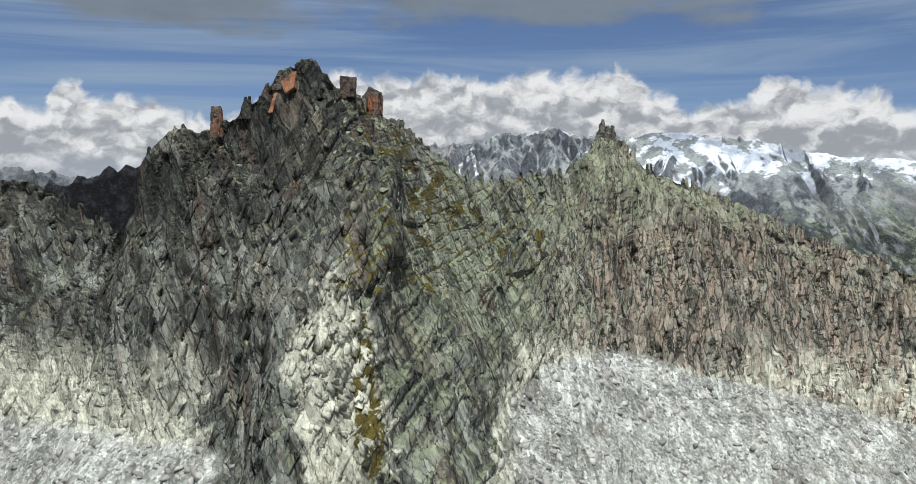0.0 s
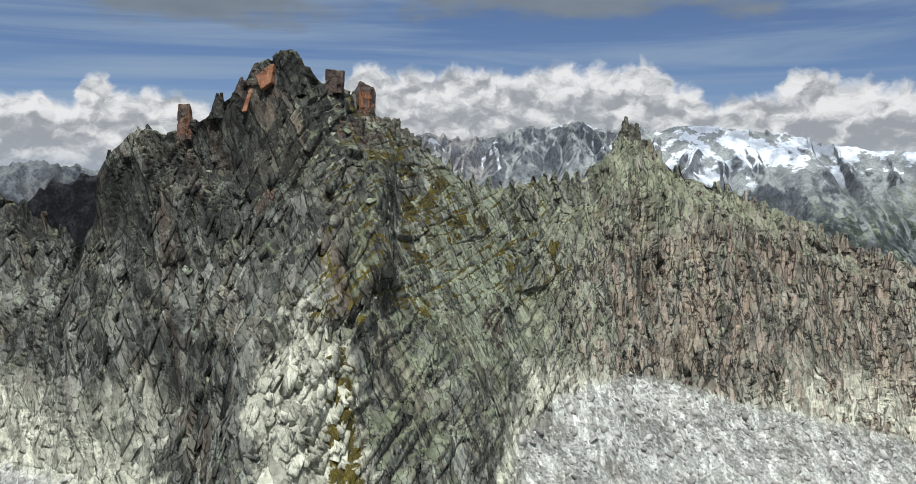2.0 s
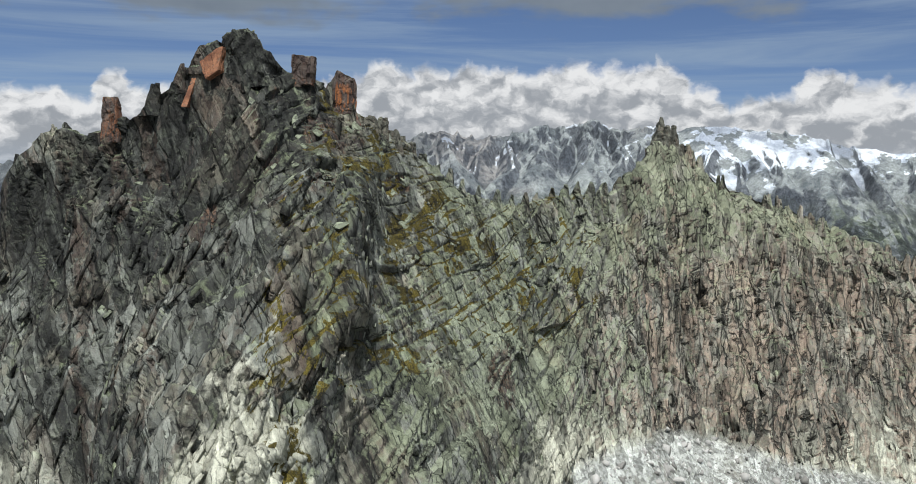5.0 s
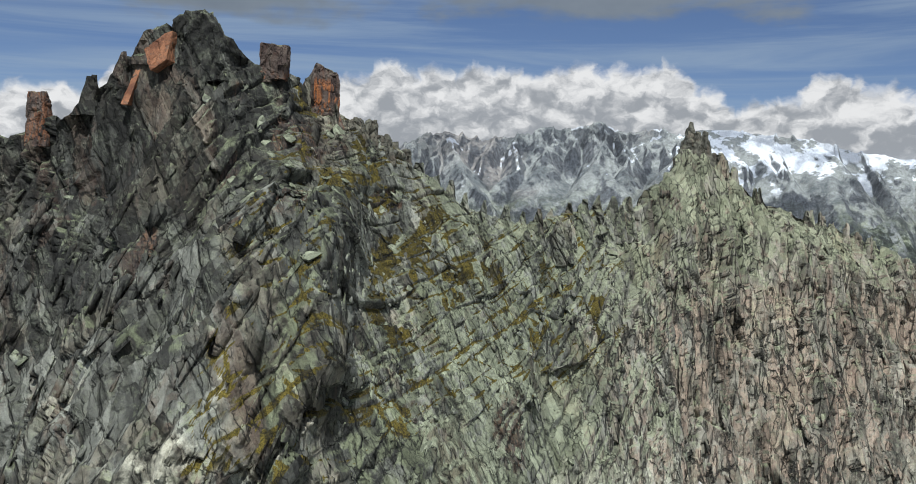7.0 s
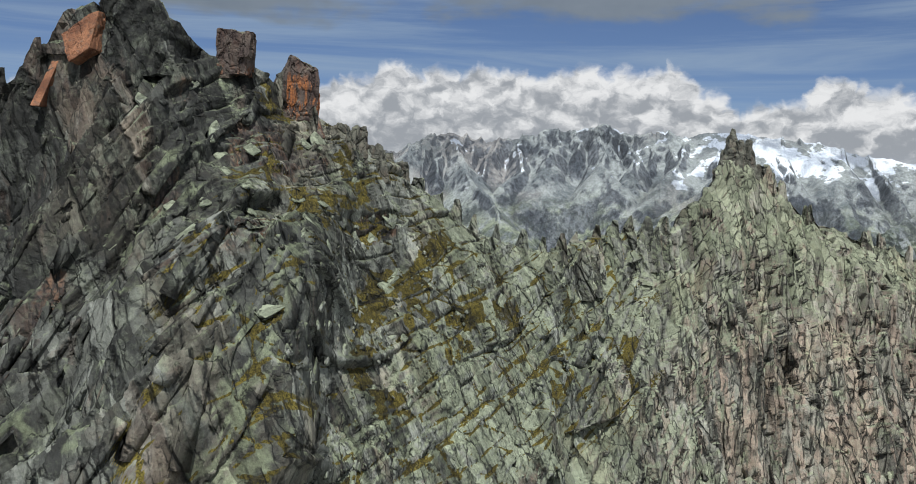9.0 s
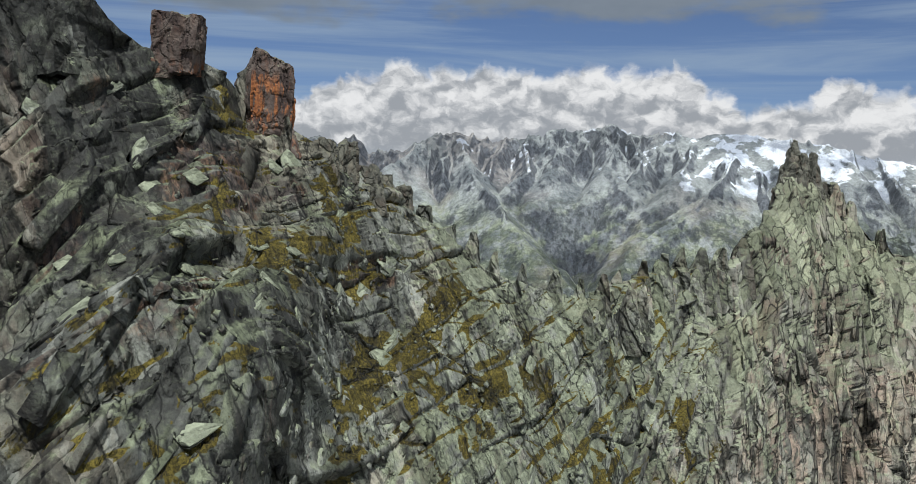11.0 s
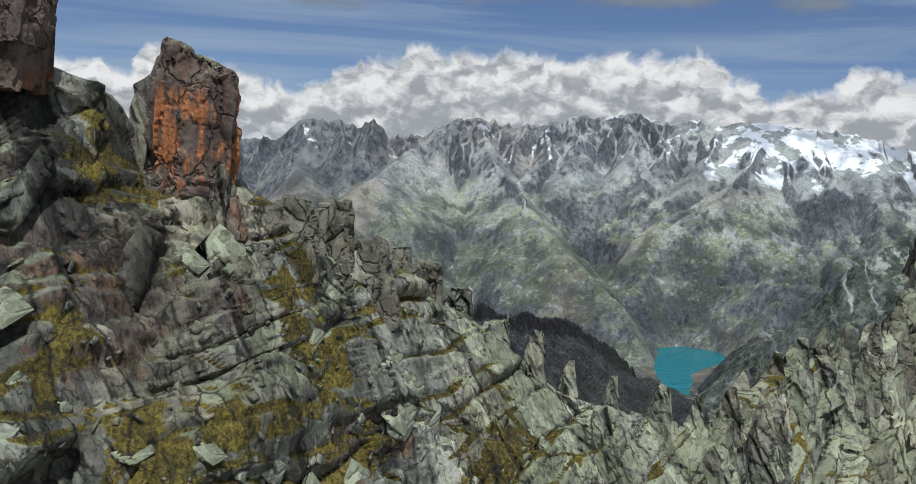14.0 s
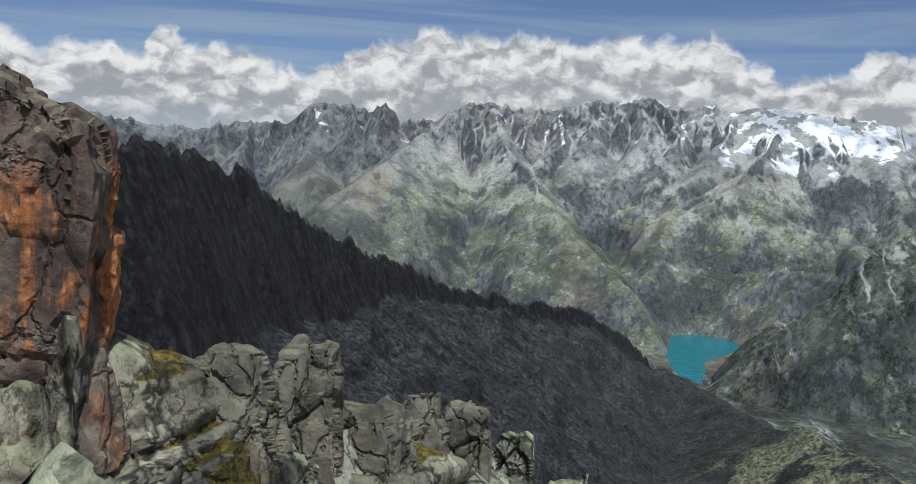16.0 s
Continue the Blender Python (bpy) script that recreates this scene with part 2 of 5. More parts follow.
    low = n.math("MAXIMUM", low, n.math("MULTIPLY", rib, 0.95))
    pale = n.mix(n.math("ADD", n.math("MULTIPLY", tone, 0.5), n.math("MULTIPLY", each, 0.5)), (0.34, 0.325, 0.255), (0.80, 0.76, 0.62))
    colour = n.mix(low, colour, pale)
    # single plates with a reddish-brown skin
    ruddy = n.math("MAXIMUM", n.ramp(plate, 0.80, 0.86), n.ramp(each, 0.90, 0.95))
    ruddy = n.math("MULTIPLY", n.math("MULTIPLY", ruddy, n.ramp(n.noise(lean, 0.5, 6, 0.6), 0.42, 0.56)), n.ramp(up, 0.75, 0.5))
    colour = n.mix(n.math("MULTIPLY", n.math("MULTIPLY", ruddy, 0.45), n.math("SUBTRACT", 1.0, low)), colour, n.mix(blotch, (0.055, 0.034, 0.027), (0.20, 0.115, 0.085)))
    # rusty and dark streaks down the fall line
    rust = n.noise(n.stretch(where, (0.4, 0.4, 0.035)), 1.0, 6, 0.65)
    steep = n.ramp(up, 0.7, 0.3)
    colour = n.mix(n.math("MULTIPLY", n.math("MULTIPLY", n.ramp(n.math("ADD", rust, n.math("MULTIPLY", side, 0.06)), 0.57, 0.68), steep), n.ramp(side, 0.0, 0.6, 0.3, 0.7)), colour, n.mix(blotch, (0.20, 0.13, 0.10), (0.40, 0.29, 0.235)))
    damp = n.noise(n.stretch(where, (1.5, 1.5, 0.1), shift=(4, 2, 0)), 1.0, 5, 0.6)
    colour = n.mix(n.math("MULTIPLY", n.math("MULTIPLY", n.ramp(damp, 0.54, 0.64), steep), 0.4), colour, (0.03, 0.03, 0.033))
    stain = n.put("ShaderNodeAttribute", out=2, attribute_name="stain")
    skin = n.noise(n.stretch(where, (2.4, 2.4, 0.16), shift=(1, 7, 0)), 1.0, 7, 0.68)
    stain = n.math("MULTIPLY", n.math("MULTIPLY", n.ramp(n.math("ADD", stain, n.math("MULTIPLY", n.math("SUBTRACT", blotch, 0.5), 1.4)), 0.35, 0.7), n.ramp(up, 0.8, 0.55)), 0.85)
    streaked = n.mix(n.ramp(skin, 0.36, 0.62), (0.030, 0.024, 0.025), n.mix(n.ramp(blotch, 0.45, 0.6), (0.125, 0.095, 0.085), (0.20, 0.105, 0.066)))
    colour = n.mix(stain, colour, streaked)
    # clefts and warm streaks down the long wall
    bend = n.put("ShaderNodeVectorMath", {0: n.noise(where, 0.12, 4, 0.55, out=1), 1: (7.0, 7.0, 4.0)}, operation="MULTIPLY")
    bend = n.put("ShaderNodeVectorMath", {0: where, 1: bend}, operation="ADD")
    warm = n.noise(n.stretch(bend, (0.42, 0.3, 0.022), (0, -6, 0)), 1.0, 7, 0.68)
    wall = n.math("MULTIPLY", n.math("MULTIPLY", n.ramp(n.put("ShaderNodeSeparateXYZ", {0: where}, 0), 8.0, 40.0), steep), n.ramp(n.math("ADD", height, n.math("MULTIPLY", broad, 16.0)), 10.0, -6.0))
    colour = n.mix(n.math("MULTIPLY", n.math("MULTIPLY", n.ramp(warm, 0.46, 0.58), wall), 0.75), colour, n.mix(blotch, (0.29, 0.20, 0.15), (0.58, 0.44, 0.35)))
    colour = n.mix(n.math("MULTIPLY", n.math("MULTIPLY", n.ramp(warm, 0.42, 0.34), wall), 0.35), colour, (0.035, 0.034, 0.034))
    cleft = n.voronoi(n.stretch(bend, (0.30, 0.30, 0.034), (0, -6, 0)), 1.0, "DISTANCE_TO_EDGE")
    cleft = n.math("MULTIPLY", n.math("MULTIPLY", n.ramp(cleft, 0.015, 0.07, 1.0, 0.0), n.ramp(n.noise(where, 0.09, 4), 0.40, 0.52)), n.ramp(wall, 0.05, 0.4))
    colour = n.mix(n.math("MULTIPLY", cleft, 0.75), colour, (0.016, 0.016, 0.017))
    # loose stones below the walls
    rubble = n.put("ShaderNodeAttribute", out=2, attribute_name="rubble")
    bits = n.put("ShaderNodeVectorMath", {0: where, 1: n.noise(where, 1.1, 3, out=1)}, operation="ADD")
    bit = n.put("ShaderNodeSeparateXYZ", {0: n.voronoi(bits, 1.7, "F1", 1)}, 0)
    chip = n.put("ShaderNodeSeparateXYZ", {0: n.voronoi(bits, 5.0, "F1", 1)}, 1)
    heap = n.math("ADD", n.math("MULTIPLY", bit, 0.45), n.math("ADD", 0.2, n.math("MULTIPLY", chip, 0.15)))
    heap = n.math("ADD", heap, n.math("MULTIPLY", n.math("SUBTRACT", n.noise(where, 0.09, 5, 0.6), 0.5), 1.3))
    loose = n.mix(n.ramp(heap, 0.1, 0.95), (0.17, 0.164, 0.15), (0.72, 0.705, 0.66))
    loose = n.mix(n.ramp(n.noise(where, 0.13, 5, 0.6), 0.52, 0.66, 0.0, 0.5), loose, (0.23, 0.20, 0.165))
    colour = n.mix(rubble, colour, loose)
    # speckle of small lichens
    speck = n.noise(where, 9.0, 6, 0.75)
    colour = n.mix(n.ramp(speck, 0.38, 0.52, 0.45, 0.0), colour, n.mix(0.6, colour, (0.018, 0.018, 0.017)))
    crust = n.noise(where, 1.3, 9, 0.75, 0.3)
    colour = n.mix(n.math("MULTIPLY", n.ramp(crust, 0.52, 0.62), n.ramp(n.put("ShaderNodeSeparateXYZ", {0: where}, 0), -22.0, -2.0, 0.14, 0.32)), colour, n.mix(speck, (0.18, 0.20, 0.125), (0.44, 0.465, 0.33)))
    mottle = n.noise(where, 0.8, 8, 0.68, 0.3)
    colour = n.mix(n.ramp(mottle, 0.34, 0.50, 0.3, 0.0), colour, n.mix(0.6, colour, (0.035, 0.03, 0.022)))
    colour = n.mix(n.ramp(grain, 0.30, 0.52, 0.4, 0.0), colour, n.mix(0.65, colour, (0.02, 0.02, 0.02)))
    # brown-green turf in the joints of the ledges
    turf = n.put("ShaderNodeAttribute", out=2, attribute_name="turf")
    moss = n.put("ShaderNodeAttribute", out=2, attribute_name="moss")
    turf = n.math("MULTIPLY", n.ramp(n.math("ADD", turf, n.math("MULTIPLY", n.math("SUBTRACT", grain, 0.5), 0.9)), 0.36, 0.52), n.ramp(up, -0.05, 0.2))
    turf = n.math("MAXIMUM", turf, n.math("MULTIPLY", n.ramp(n.math("ADD", moss, n.math("MULTIPLY", n.math("SUBTRACT", n.noise(where, 0.5, 7, 0.68), 0.5), 2.2)), 0.60, 0.74), n.ramp(moss, 0.1, 0.3)))
    colour = n.mix(turf, colour, n.mix(n.ramp(n.noise(where, 5, 6, 0.75), 0.35, 0.65), (0.03, 0.025, 0.007), (0.165, 0.125, 0.026)))
    # fractured faces at three sizes: each chip has a tilt of its own
    chips = []
    for size, seed in ((0.6, 3.0), (1.6, 11.0), (4.5, 23.0)):
        bent = n.put("ShaderNodeVectorMath", {0: n.stretch(lean, (1, 1, 1.6), shift=(seed, 0, 0)), 1: n.put("ShaderNodeVectorMath", {0: n.noise(where, size * 1.6, 3, 0.6, out=1), 1: (0.35 / size,) * 3}, operation="MULTIPLY")}, operation="ADD")
        spot = n.voronoi(bent, size, "F1", 2)
        tilt = n.put("ShaderNodeVectorMath", {0: n.voronoi(bent, size, "F1", 1), 1: (0.5, 0.5, 0.5)}, operation="SUBTRACT")
        lean_by = n.put("ShaderNodeVectorMath", {0: n.put("ShaderNodeVectorMath", {0: bent, 1: spot}, operation="SUBTRACT"), 1: tilt}, 1, operation="DOT_PRODUCT")
        chips.append((lean_by, n.voronoi(bent, size, "DISTANCE_TO_EDGE"), n.put("ShaderNodeSeparateXYZ", {0: tilt}, 1)))
    # only the ledges by the notch are broken that small
    near = n.math("MULTIPLY", n.ramp(n.put("ShaderNodeSeparateXYZ", {0: where}, 1), 186.0, 196.0), n.ramp(n.put("ShaderNodeSeparateXYZ", {0: where}, 0), 18.0, 4.0))
    for k, (_, rim, shade) in enumerate(chips):
        if k == 2:
            shade = n.math("MULTIPLY", shade, near)
        colour = n.mix(n.math("ADD", 0.5, shade), n.mix(1.0, colour, ((0.66,) * 3, (0.85,) * 3, (0.84,) * 3)[k], "MULTIPLY"), n.mix(1.0, colour, ((1.38,) * 3, (1.17,) * 3, (1.18,) * 3)[k], "MULTIPLY"))
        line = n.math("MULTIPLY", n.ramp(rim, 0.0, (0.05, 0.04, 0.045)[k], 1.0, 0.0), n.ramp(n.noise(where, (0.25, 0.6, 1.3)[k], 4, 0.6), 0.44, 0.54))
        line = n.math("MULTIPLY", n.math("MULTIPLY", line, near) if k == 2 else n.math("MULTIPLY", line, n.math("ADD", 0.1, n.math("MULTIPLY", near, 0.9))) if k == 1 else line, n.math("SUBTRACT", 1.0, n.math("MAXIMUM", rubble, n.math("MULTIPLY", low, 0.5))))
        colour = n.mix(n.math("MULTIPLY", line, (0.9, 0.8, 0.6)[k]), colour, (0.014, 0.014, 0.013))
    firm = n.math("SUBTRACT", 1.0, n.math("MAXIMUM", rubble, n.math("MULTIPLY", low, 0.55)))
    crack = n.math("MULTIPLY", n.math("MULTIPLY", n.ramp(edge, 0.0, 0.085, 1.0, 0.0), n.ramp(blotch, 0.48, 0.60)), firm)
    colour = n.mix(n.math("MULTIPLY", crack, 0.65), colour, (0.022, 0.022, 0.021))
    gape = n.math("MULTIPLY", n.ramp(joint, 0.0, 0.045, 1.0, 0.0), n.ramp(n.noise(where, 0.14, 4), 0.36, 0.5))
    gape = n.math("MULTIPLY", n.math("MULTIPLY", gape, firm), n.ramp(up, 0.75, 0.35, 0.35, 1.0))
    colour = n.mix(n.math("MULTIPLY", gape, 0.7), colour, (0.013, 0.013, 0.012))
    colour = n.mix(1.0, colour, (0.805, 0.86, 0.865), "MULTIPLY")
    relief = n.math("ADD", n.math("ADD", n.math("MULTIPLY", grain, 0.22), n.math("MULTIPLY", n.math("MULTIPLY", speck, near), 0.10)), n.math("MULTIPLY", blotch, 0.22))
    relief = n.math("ADD", relief, n.math("MULTIPLY", stria, 0.25))
    for (lean_by, rim, _), deep in zip(chips, (3.4, 2.4, n.math("MULTIPLY", near, 2.4))):
        relief = n.math("ADD", relief, n.math("MULTIPLY", n.math("MULTIPLY", lean_by, deep), n.math("SUBTRACT", 1.0, n.math("MULTIPLY", rubble, 0.85))))
    relief = n.math("ADD", relief, n.math("MULTIPLY", n.ramp(chips[0][1], 0.0, 0.06), 0.2))
    relief = n.math("SUBTRACT", relief, n.math("MULTIPLY", crack, 0.5))
    relief = n.math("SUBTRACT", relief, n.math("MULTIPLY", n.math("MAXIMUM", cleft, gape), 1.6))
    relief = n.math("ADD", relief, n.math("MULTIPLY", n.math("MULTIPLY", n.math("ADD", bit, n.math("MULTIPLY", chip, 0.25)), rubble), 0.45))
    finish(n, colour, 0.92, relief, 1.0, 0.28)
    return m


def far_rock_material(name="far_granite", dark=False):
    m, n, where = material(name)
    parts = n.tree.nodes.new("ShaderNodeSeparateXYZ")
    n.link(where, parts.inputs[0])
    x, y, height = parts.outputs
    up = facing_up(n)
    broad = n.noise(where, 0.004, 6, 0.62)
    grain = n.noise(where, 0.14 if dark else 0.08, 10, 0.74)
    gully = n.noise(n.stretch(where, (0.14, 0.14, 0.02) if dark else (0.05, 0.05, 0.012)), 1.0, 7, 0.7)
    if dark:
        # near-black colours: the cloud shadow over this ridge is painted into its rock
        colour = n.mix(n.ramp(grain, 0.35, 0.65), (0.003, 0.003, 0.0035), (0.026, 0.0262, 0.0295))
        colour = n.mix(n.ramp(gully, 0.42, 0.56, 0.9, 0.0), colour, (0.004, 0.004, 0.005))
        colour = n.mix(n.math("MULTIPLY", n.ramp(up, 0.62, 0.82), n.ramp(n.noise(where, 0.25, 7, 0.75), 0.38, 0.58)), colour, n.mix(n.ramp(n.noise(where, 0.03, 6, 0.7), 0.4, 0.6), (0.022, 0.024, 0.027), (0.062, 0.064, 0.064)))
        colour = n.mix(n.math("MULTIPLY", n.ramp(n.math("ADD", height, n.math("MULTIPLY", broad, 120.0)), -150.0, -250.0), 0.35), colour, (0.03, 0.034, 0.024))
        # grass coloured paler where the cloud shadow ends, sunlight painted in
        lit_meadow = n.math("MULTIPLY", n.ramp(n.math("ADD", x, n.math("MULTIPLY", n.noise(where, 0.01, 5, 0.6), 260.0)), 300.0, 370.0), n.ramp(n.math("ADD", height, n.math("MULTIPLY", n.noise(where, 0.02, 5, 0.6), 60.0)), -165.0, -195.0))
        lit_meadow = n.math("MULTIPLY", n.math("MULTIPLY", lit_meadow, n.ramp(y, 1420.0, 1200.0)), n.ramp(n.noise(where, 0.011, 4, 0.6, 0.5), 0.44, 0.52))
        colour = n.mix(n.math("MULTIPLY", lit_meadow, n.ramp(grain, 0.36, 0.56)), colour, n.mix(n.noise(where, 0.25, 6, 0.7), (0.05, 0.058, 0.03), (0.27, 0.275, 0.165)))
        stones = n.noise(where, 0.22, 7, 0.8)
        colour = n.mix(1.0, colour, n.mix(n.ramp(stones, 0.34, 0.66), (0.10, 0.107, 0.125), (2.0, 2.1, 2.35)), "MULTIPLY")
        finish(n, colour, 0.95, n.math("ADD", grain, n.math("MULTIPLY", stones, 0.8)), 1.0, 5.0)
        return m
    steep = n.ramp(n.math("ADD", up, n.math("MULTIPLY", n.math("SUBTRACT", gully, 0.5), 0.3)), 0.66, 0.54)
    colour = n.mix(n.ramp(grain, 0.36, 0.62), (0.20, 0.213, 0.205), (0.34, 0.355, 0.34))
    green = n.ramp(n.math("ADD", height, n.math("MULTIPLY", n.math("SUBTRACT", broad, 0.5), 340.0)), 110.0, -90.0)
    patch = n.ramp(n.noise(where, 0.018, 8, 0.7), 0.38, 0.58)
    colour = n.mix(n.math("MULTIPLY", n.math("MULTIPLY", green, patch), 0.85), colour, n.mix(n.ramp(grain, 0.36, 0.62), (0.12, 0.14, 0.08), (0.30, 0.325, 0.21)))
    wood = n.math("MULTIPLY", n.ramp(n.noise(where, 0.03, 8, 0.75), 0.38, 0.48), n.ramp(height, -90.0, -240.0))
    colour = n.mix(n.math("MULTIPLY", wood, 0.6), colour, (0.024, 0.036, 0.026))
    # left of the range coloured darker for the cloud shadow lying on it
    left_cloud_shade = n.math("MULTIPLY", n.ramp(n.math("ADD", x, n.math("MULTIPLY", broad, 300.0)), -250.0, -750.0), 0.6)
    colour = n.mix(left_cloud_shade, colour, (0.075, 0.08, 0.085))
    forest = n.math("MULTIPLY", n.math("MULTIPLY", n.ramp(y, 2900.0, 2750.0), n.ramp(height, 60.0, -90.0)), n.ramp(n.noise(n.stretch(where, (1, 1, 0.4)), 0.024, 9, 0.78), 0.44, 0.53))
    red = n.ramp(n.noise(where, 0.0022, 4, 0.5), 0.54, 0.66)
    colour = n.mix(n.math("MULTIPLY", red, 0.3), colour, (0.28, 0.20, 0.17))
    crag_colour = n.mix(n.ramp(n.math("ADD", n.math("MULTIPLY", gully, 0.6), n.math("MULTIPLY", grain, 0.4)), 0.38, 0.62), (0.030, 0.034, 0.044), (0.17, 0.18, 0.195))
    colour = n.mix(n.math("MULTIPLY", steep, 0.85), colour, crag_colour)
    # snow, and the glacier on the high ground to the right
    ice = n.math("MULTIPLY", n.ramp(x, 780.0, 1000.0), n.ramp(y, 3900.0, 4150.0))
    fall = n.math("ADD", n.noise(where, 0.007, 8, 0.65), n.math("MULTIPLY", ice, 0.125))
    fall = n.math("ADD", fall, n.math("MULTIPLY", n.math("MULTIPLY", n.ramp(height, 60.0, 200.0), n.ramp(x, -500.0, 300.0)), 0.035))
    snow = n.math("MULTIPLY", n.ramp(fall, 0.622, 0.640), n.ramp(up, 0.58, 0.70))
    snow = n.math("MULTIPLY", snow, n.ramp(height, 40.0, 120.0))
    colour = n.mix(snow, colour, n.mix(gully, (0.62, 0.66, 0.72), (0.80, 0.82, 0.84)))
    colour = n.mix(n.math("MULTIPLY", forest, 0.92), colour, n.mix(n.ramp(grain, 0.4, 0.6), (0.008, 0.012, 0.011), (0.055, 0.068, 0.05)))
    # pale gullies down the wooded spur
    rill = n.put("ShaderNodeVectorMath", {0: where, 1: n.put("ShaderNodeVectorMath", {0: n.noise(where, 0.012, 4, 0.6, out=1), 1: (60.0, 0.0, 0.0)}, operation="MULTIPLY")}, operation="ADD")
    rill = n.noise(n.stretch(rill, (0.021, 0.0012, 0.0016)), 1.0, 5, 0.62)
    colour = n.mix(n.math("MULTIPLY", n.math("MULTIPLY", n.ramp(rill, 0.57, 0.63), n.ramp(y, 2900.0, 2750.0)), n.ramp(n.noise(where, 0.03, 6, 0.7), 0.38, 0.55)), colour, (0.34, 0.35, 0.335))
    # broad darker patches: cloud shadows painted onto the slopes
    cloud_dim = n.ramp(n.noise(where, 0.0035, 3, 0.5, 0.4), 0.55, 0.62)
    colour = n.mix(n.math("MULTIPLY", cloud_dim, 0.35), colour, (0.06, 0.064, 0.064))
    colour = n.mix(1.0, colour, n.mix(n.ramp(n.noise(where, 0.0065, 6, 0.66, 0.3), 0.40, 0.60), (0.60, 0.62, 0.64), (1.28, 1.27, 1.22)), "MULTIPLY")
    clump = n.ramp(n.noise(n.stretch(where, (1, 1, 0.45)), 0.011, 8, 0.72, 0.3), 0.53, 0.60)
    colour = n.mix(n.math("MULTIPLY", n.math("MULTIPLY", clump, n.ramp(height, 160.0, -40.0)), 0.7), colour, n.mix(grain, (0.028, 0.034, 0.032), (0.085, 0.094, 0.088)))
    fine = n.noise(where, 0.33, 5, 0.75)
    # fine grain, with a blue cast that paints the distance haze into the colour
    colour = n.mix(1.0, colour, n.mix(n.ramp(fine, 0.32, 0.68), (0.60, 0.635, 0.70), (1.08, 1.14, 1.23)), "MULTIPLY")
    finish(n, colour, 0.95, n.math("ADD", n.math("ADD", grain, n.math("MULTIPLY", fine, 0.35)), n.math("MULTIPLY", gully, 1.2)), 1.0, 7.0)
    return m


def plain(name, colour, rough=0.9, scale=3.0, spread=0.3):
    m, n, where = material(name)
    g = n.noise(where, scale, 6, 0.6)
    finish(n, n.mix(g, tuple(c * (1 - spread) for c in colour), tuple(c * (1 + spread) for c in colour)), rough, g, 0.4, 0.3 / scale)
    return m


def rust_material(name="rust_stained_granite", amount=0.9, low=(0.05, 0.036, 0.033), high=(0.14, 0.115, 0.10)):
    m, n, where = material(name)
    grain = n.noise(where, 5.0, 9, 0.7)
    blotch = n.noise(where, 0.7, 7, 0.62)
    streak = n.noise(n.stretch(where, (1.6, 1.6, 0.22), shift=(2, 5, 1)), 1.0, 7, 0.65)
    colour = n.mix(n.ramp(blotch, 0.35, 0.65), low, high)
    orange = n.math("MULTIPLY", n.ramp(n.math("ADD", n.math("MULTIPLY", streak, 0.6), n.math("MULTIPLY", n.noise(where, 0.32, 5, 0.6, 0.4), 0.5)), 0.52, 0.60), n.ramp(n.put("ShaderNodeSeparateXYZ", {0: n.put("ShaderNodeNewGeometry", out=1)}, 0), -0.3, 0.05))
    orange = n.math("MULTIPLY", orange, n.ramp(n.math("ADD", n.put("ShaderNodeSeparateXYZ", {0: where}, 2), n.math("MULTIPLY", blotch, 3.0)), 29.4, 28.0, 0.12, 1.0))
    colour = n.mix(n.math("MULTIPLY", orange, amount), colour, n.mix(n.ramp(grain, 0.3, 0.7), (0.24, 0.075, 0.028), (0.46, 0.19, 0.07)))
    colour = n.mix(n.math("MULTIPLY", n.ramp(facing_up(n), 0.5, 0.85), n.ramp(blotch, 0.4, 0.6)), colour, (0.17, 0.18, 0.12))
    colour = n.mix(n.ramp(grain, 0.3, 0.55, 0.35, 0.0), colour, (0.03, 0.027, 0.025))
    crack = n.voronoi(n.put("ShaderNodeVectorMath", {0: n.stretch(where, (1, 1, 0.6)), 1: n.noise(where, 1.0, 4, out=1)}, operation="ADD"), 0.55, "DISTANCE_TO_EDGE")
    colour = n.mix(n.math("MULTIPLY", n.ramp(crack, 0.0, 0.016, 0.4, 0.0), n.ramp(streak, 0.42, 0.55)), colour, (0.015, 0.014, 0.013))
    speck = n.noise(where, 16.0, 6, 0.75)
    colour = n.mix(n.ramp(speck, 0.38, 0.52, 0.4, 0.0), colour, n.mix(0.6, colour, (0.018, 0.016, 0.015)))
    finish(n, colour, 0.92, n.math("ADD", n.math("ADD", n.math("MULTIPLY", grain, 0.4), n.math("MULTIPLY", blotch, 0.4)), n.math("MULTIPLY", n.ramp(crack, 0.0, 0.05), 0.6)), 0.9, 0.35)
    return m


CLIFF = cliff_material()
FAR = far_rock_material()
DARK = far_rock_material("cloud_shaded_ridge", True)
RUST = rust_material()
DULL_RUST = rust_material("dull_rust_granite", 0.4)
GREY_CRAG = rust_material("grey_brown_granite", 0.06, (0.06, 0.061, 0.052), (0.175, 0.177, 0.145))


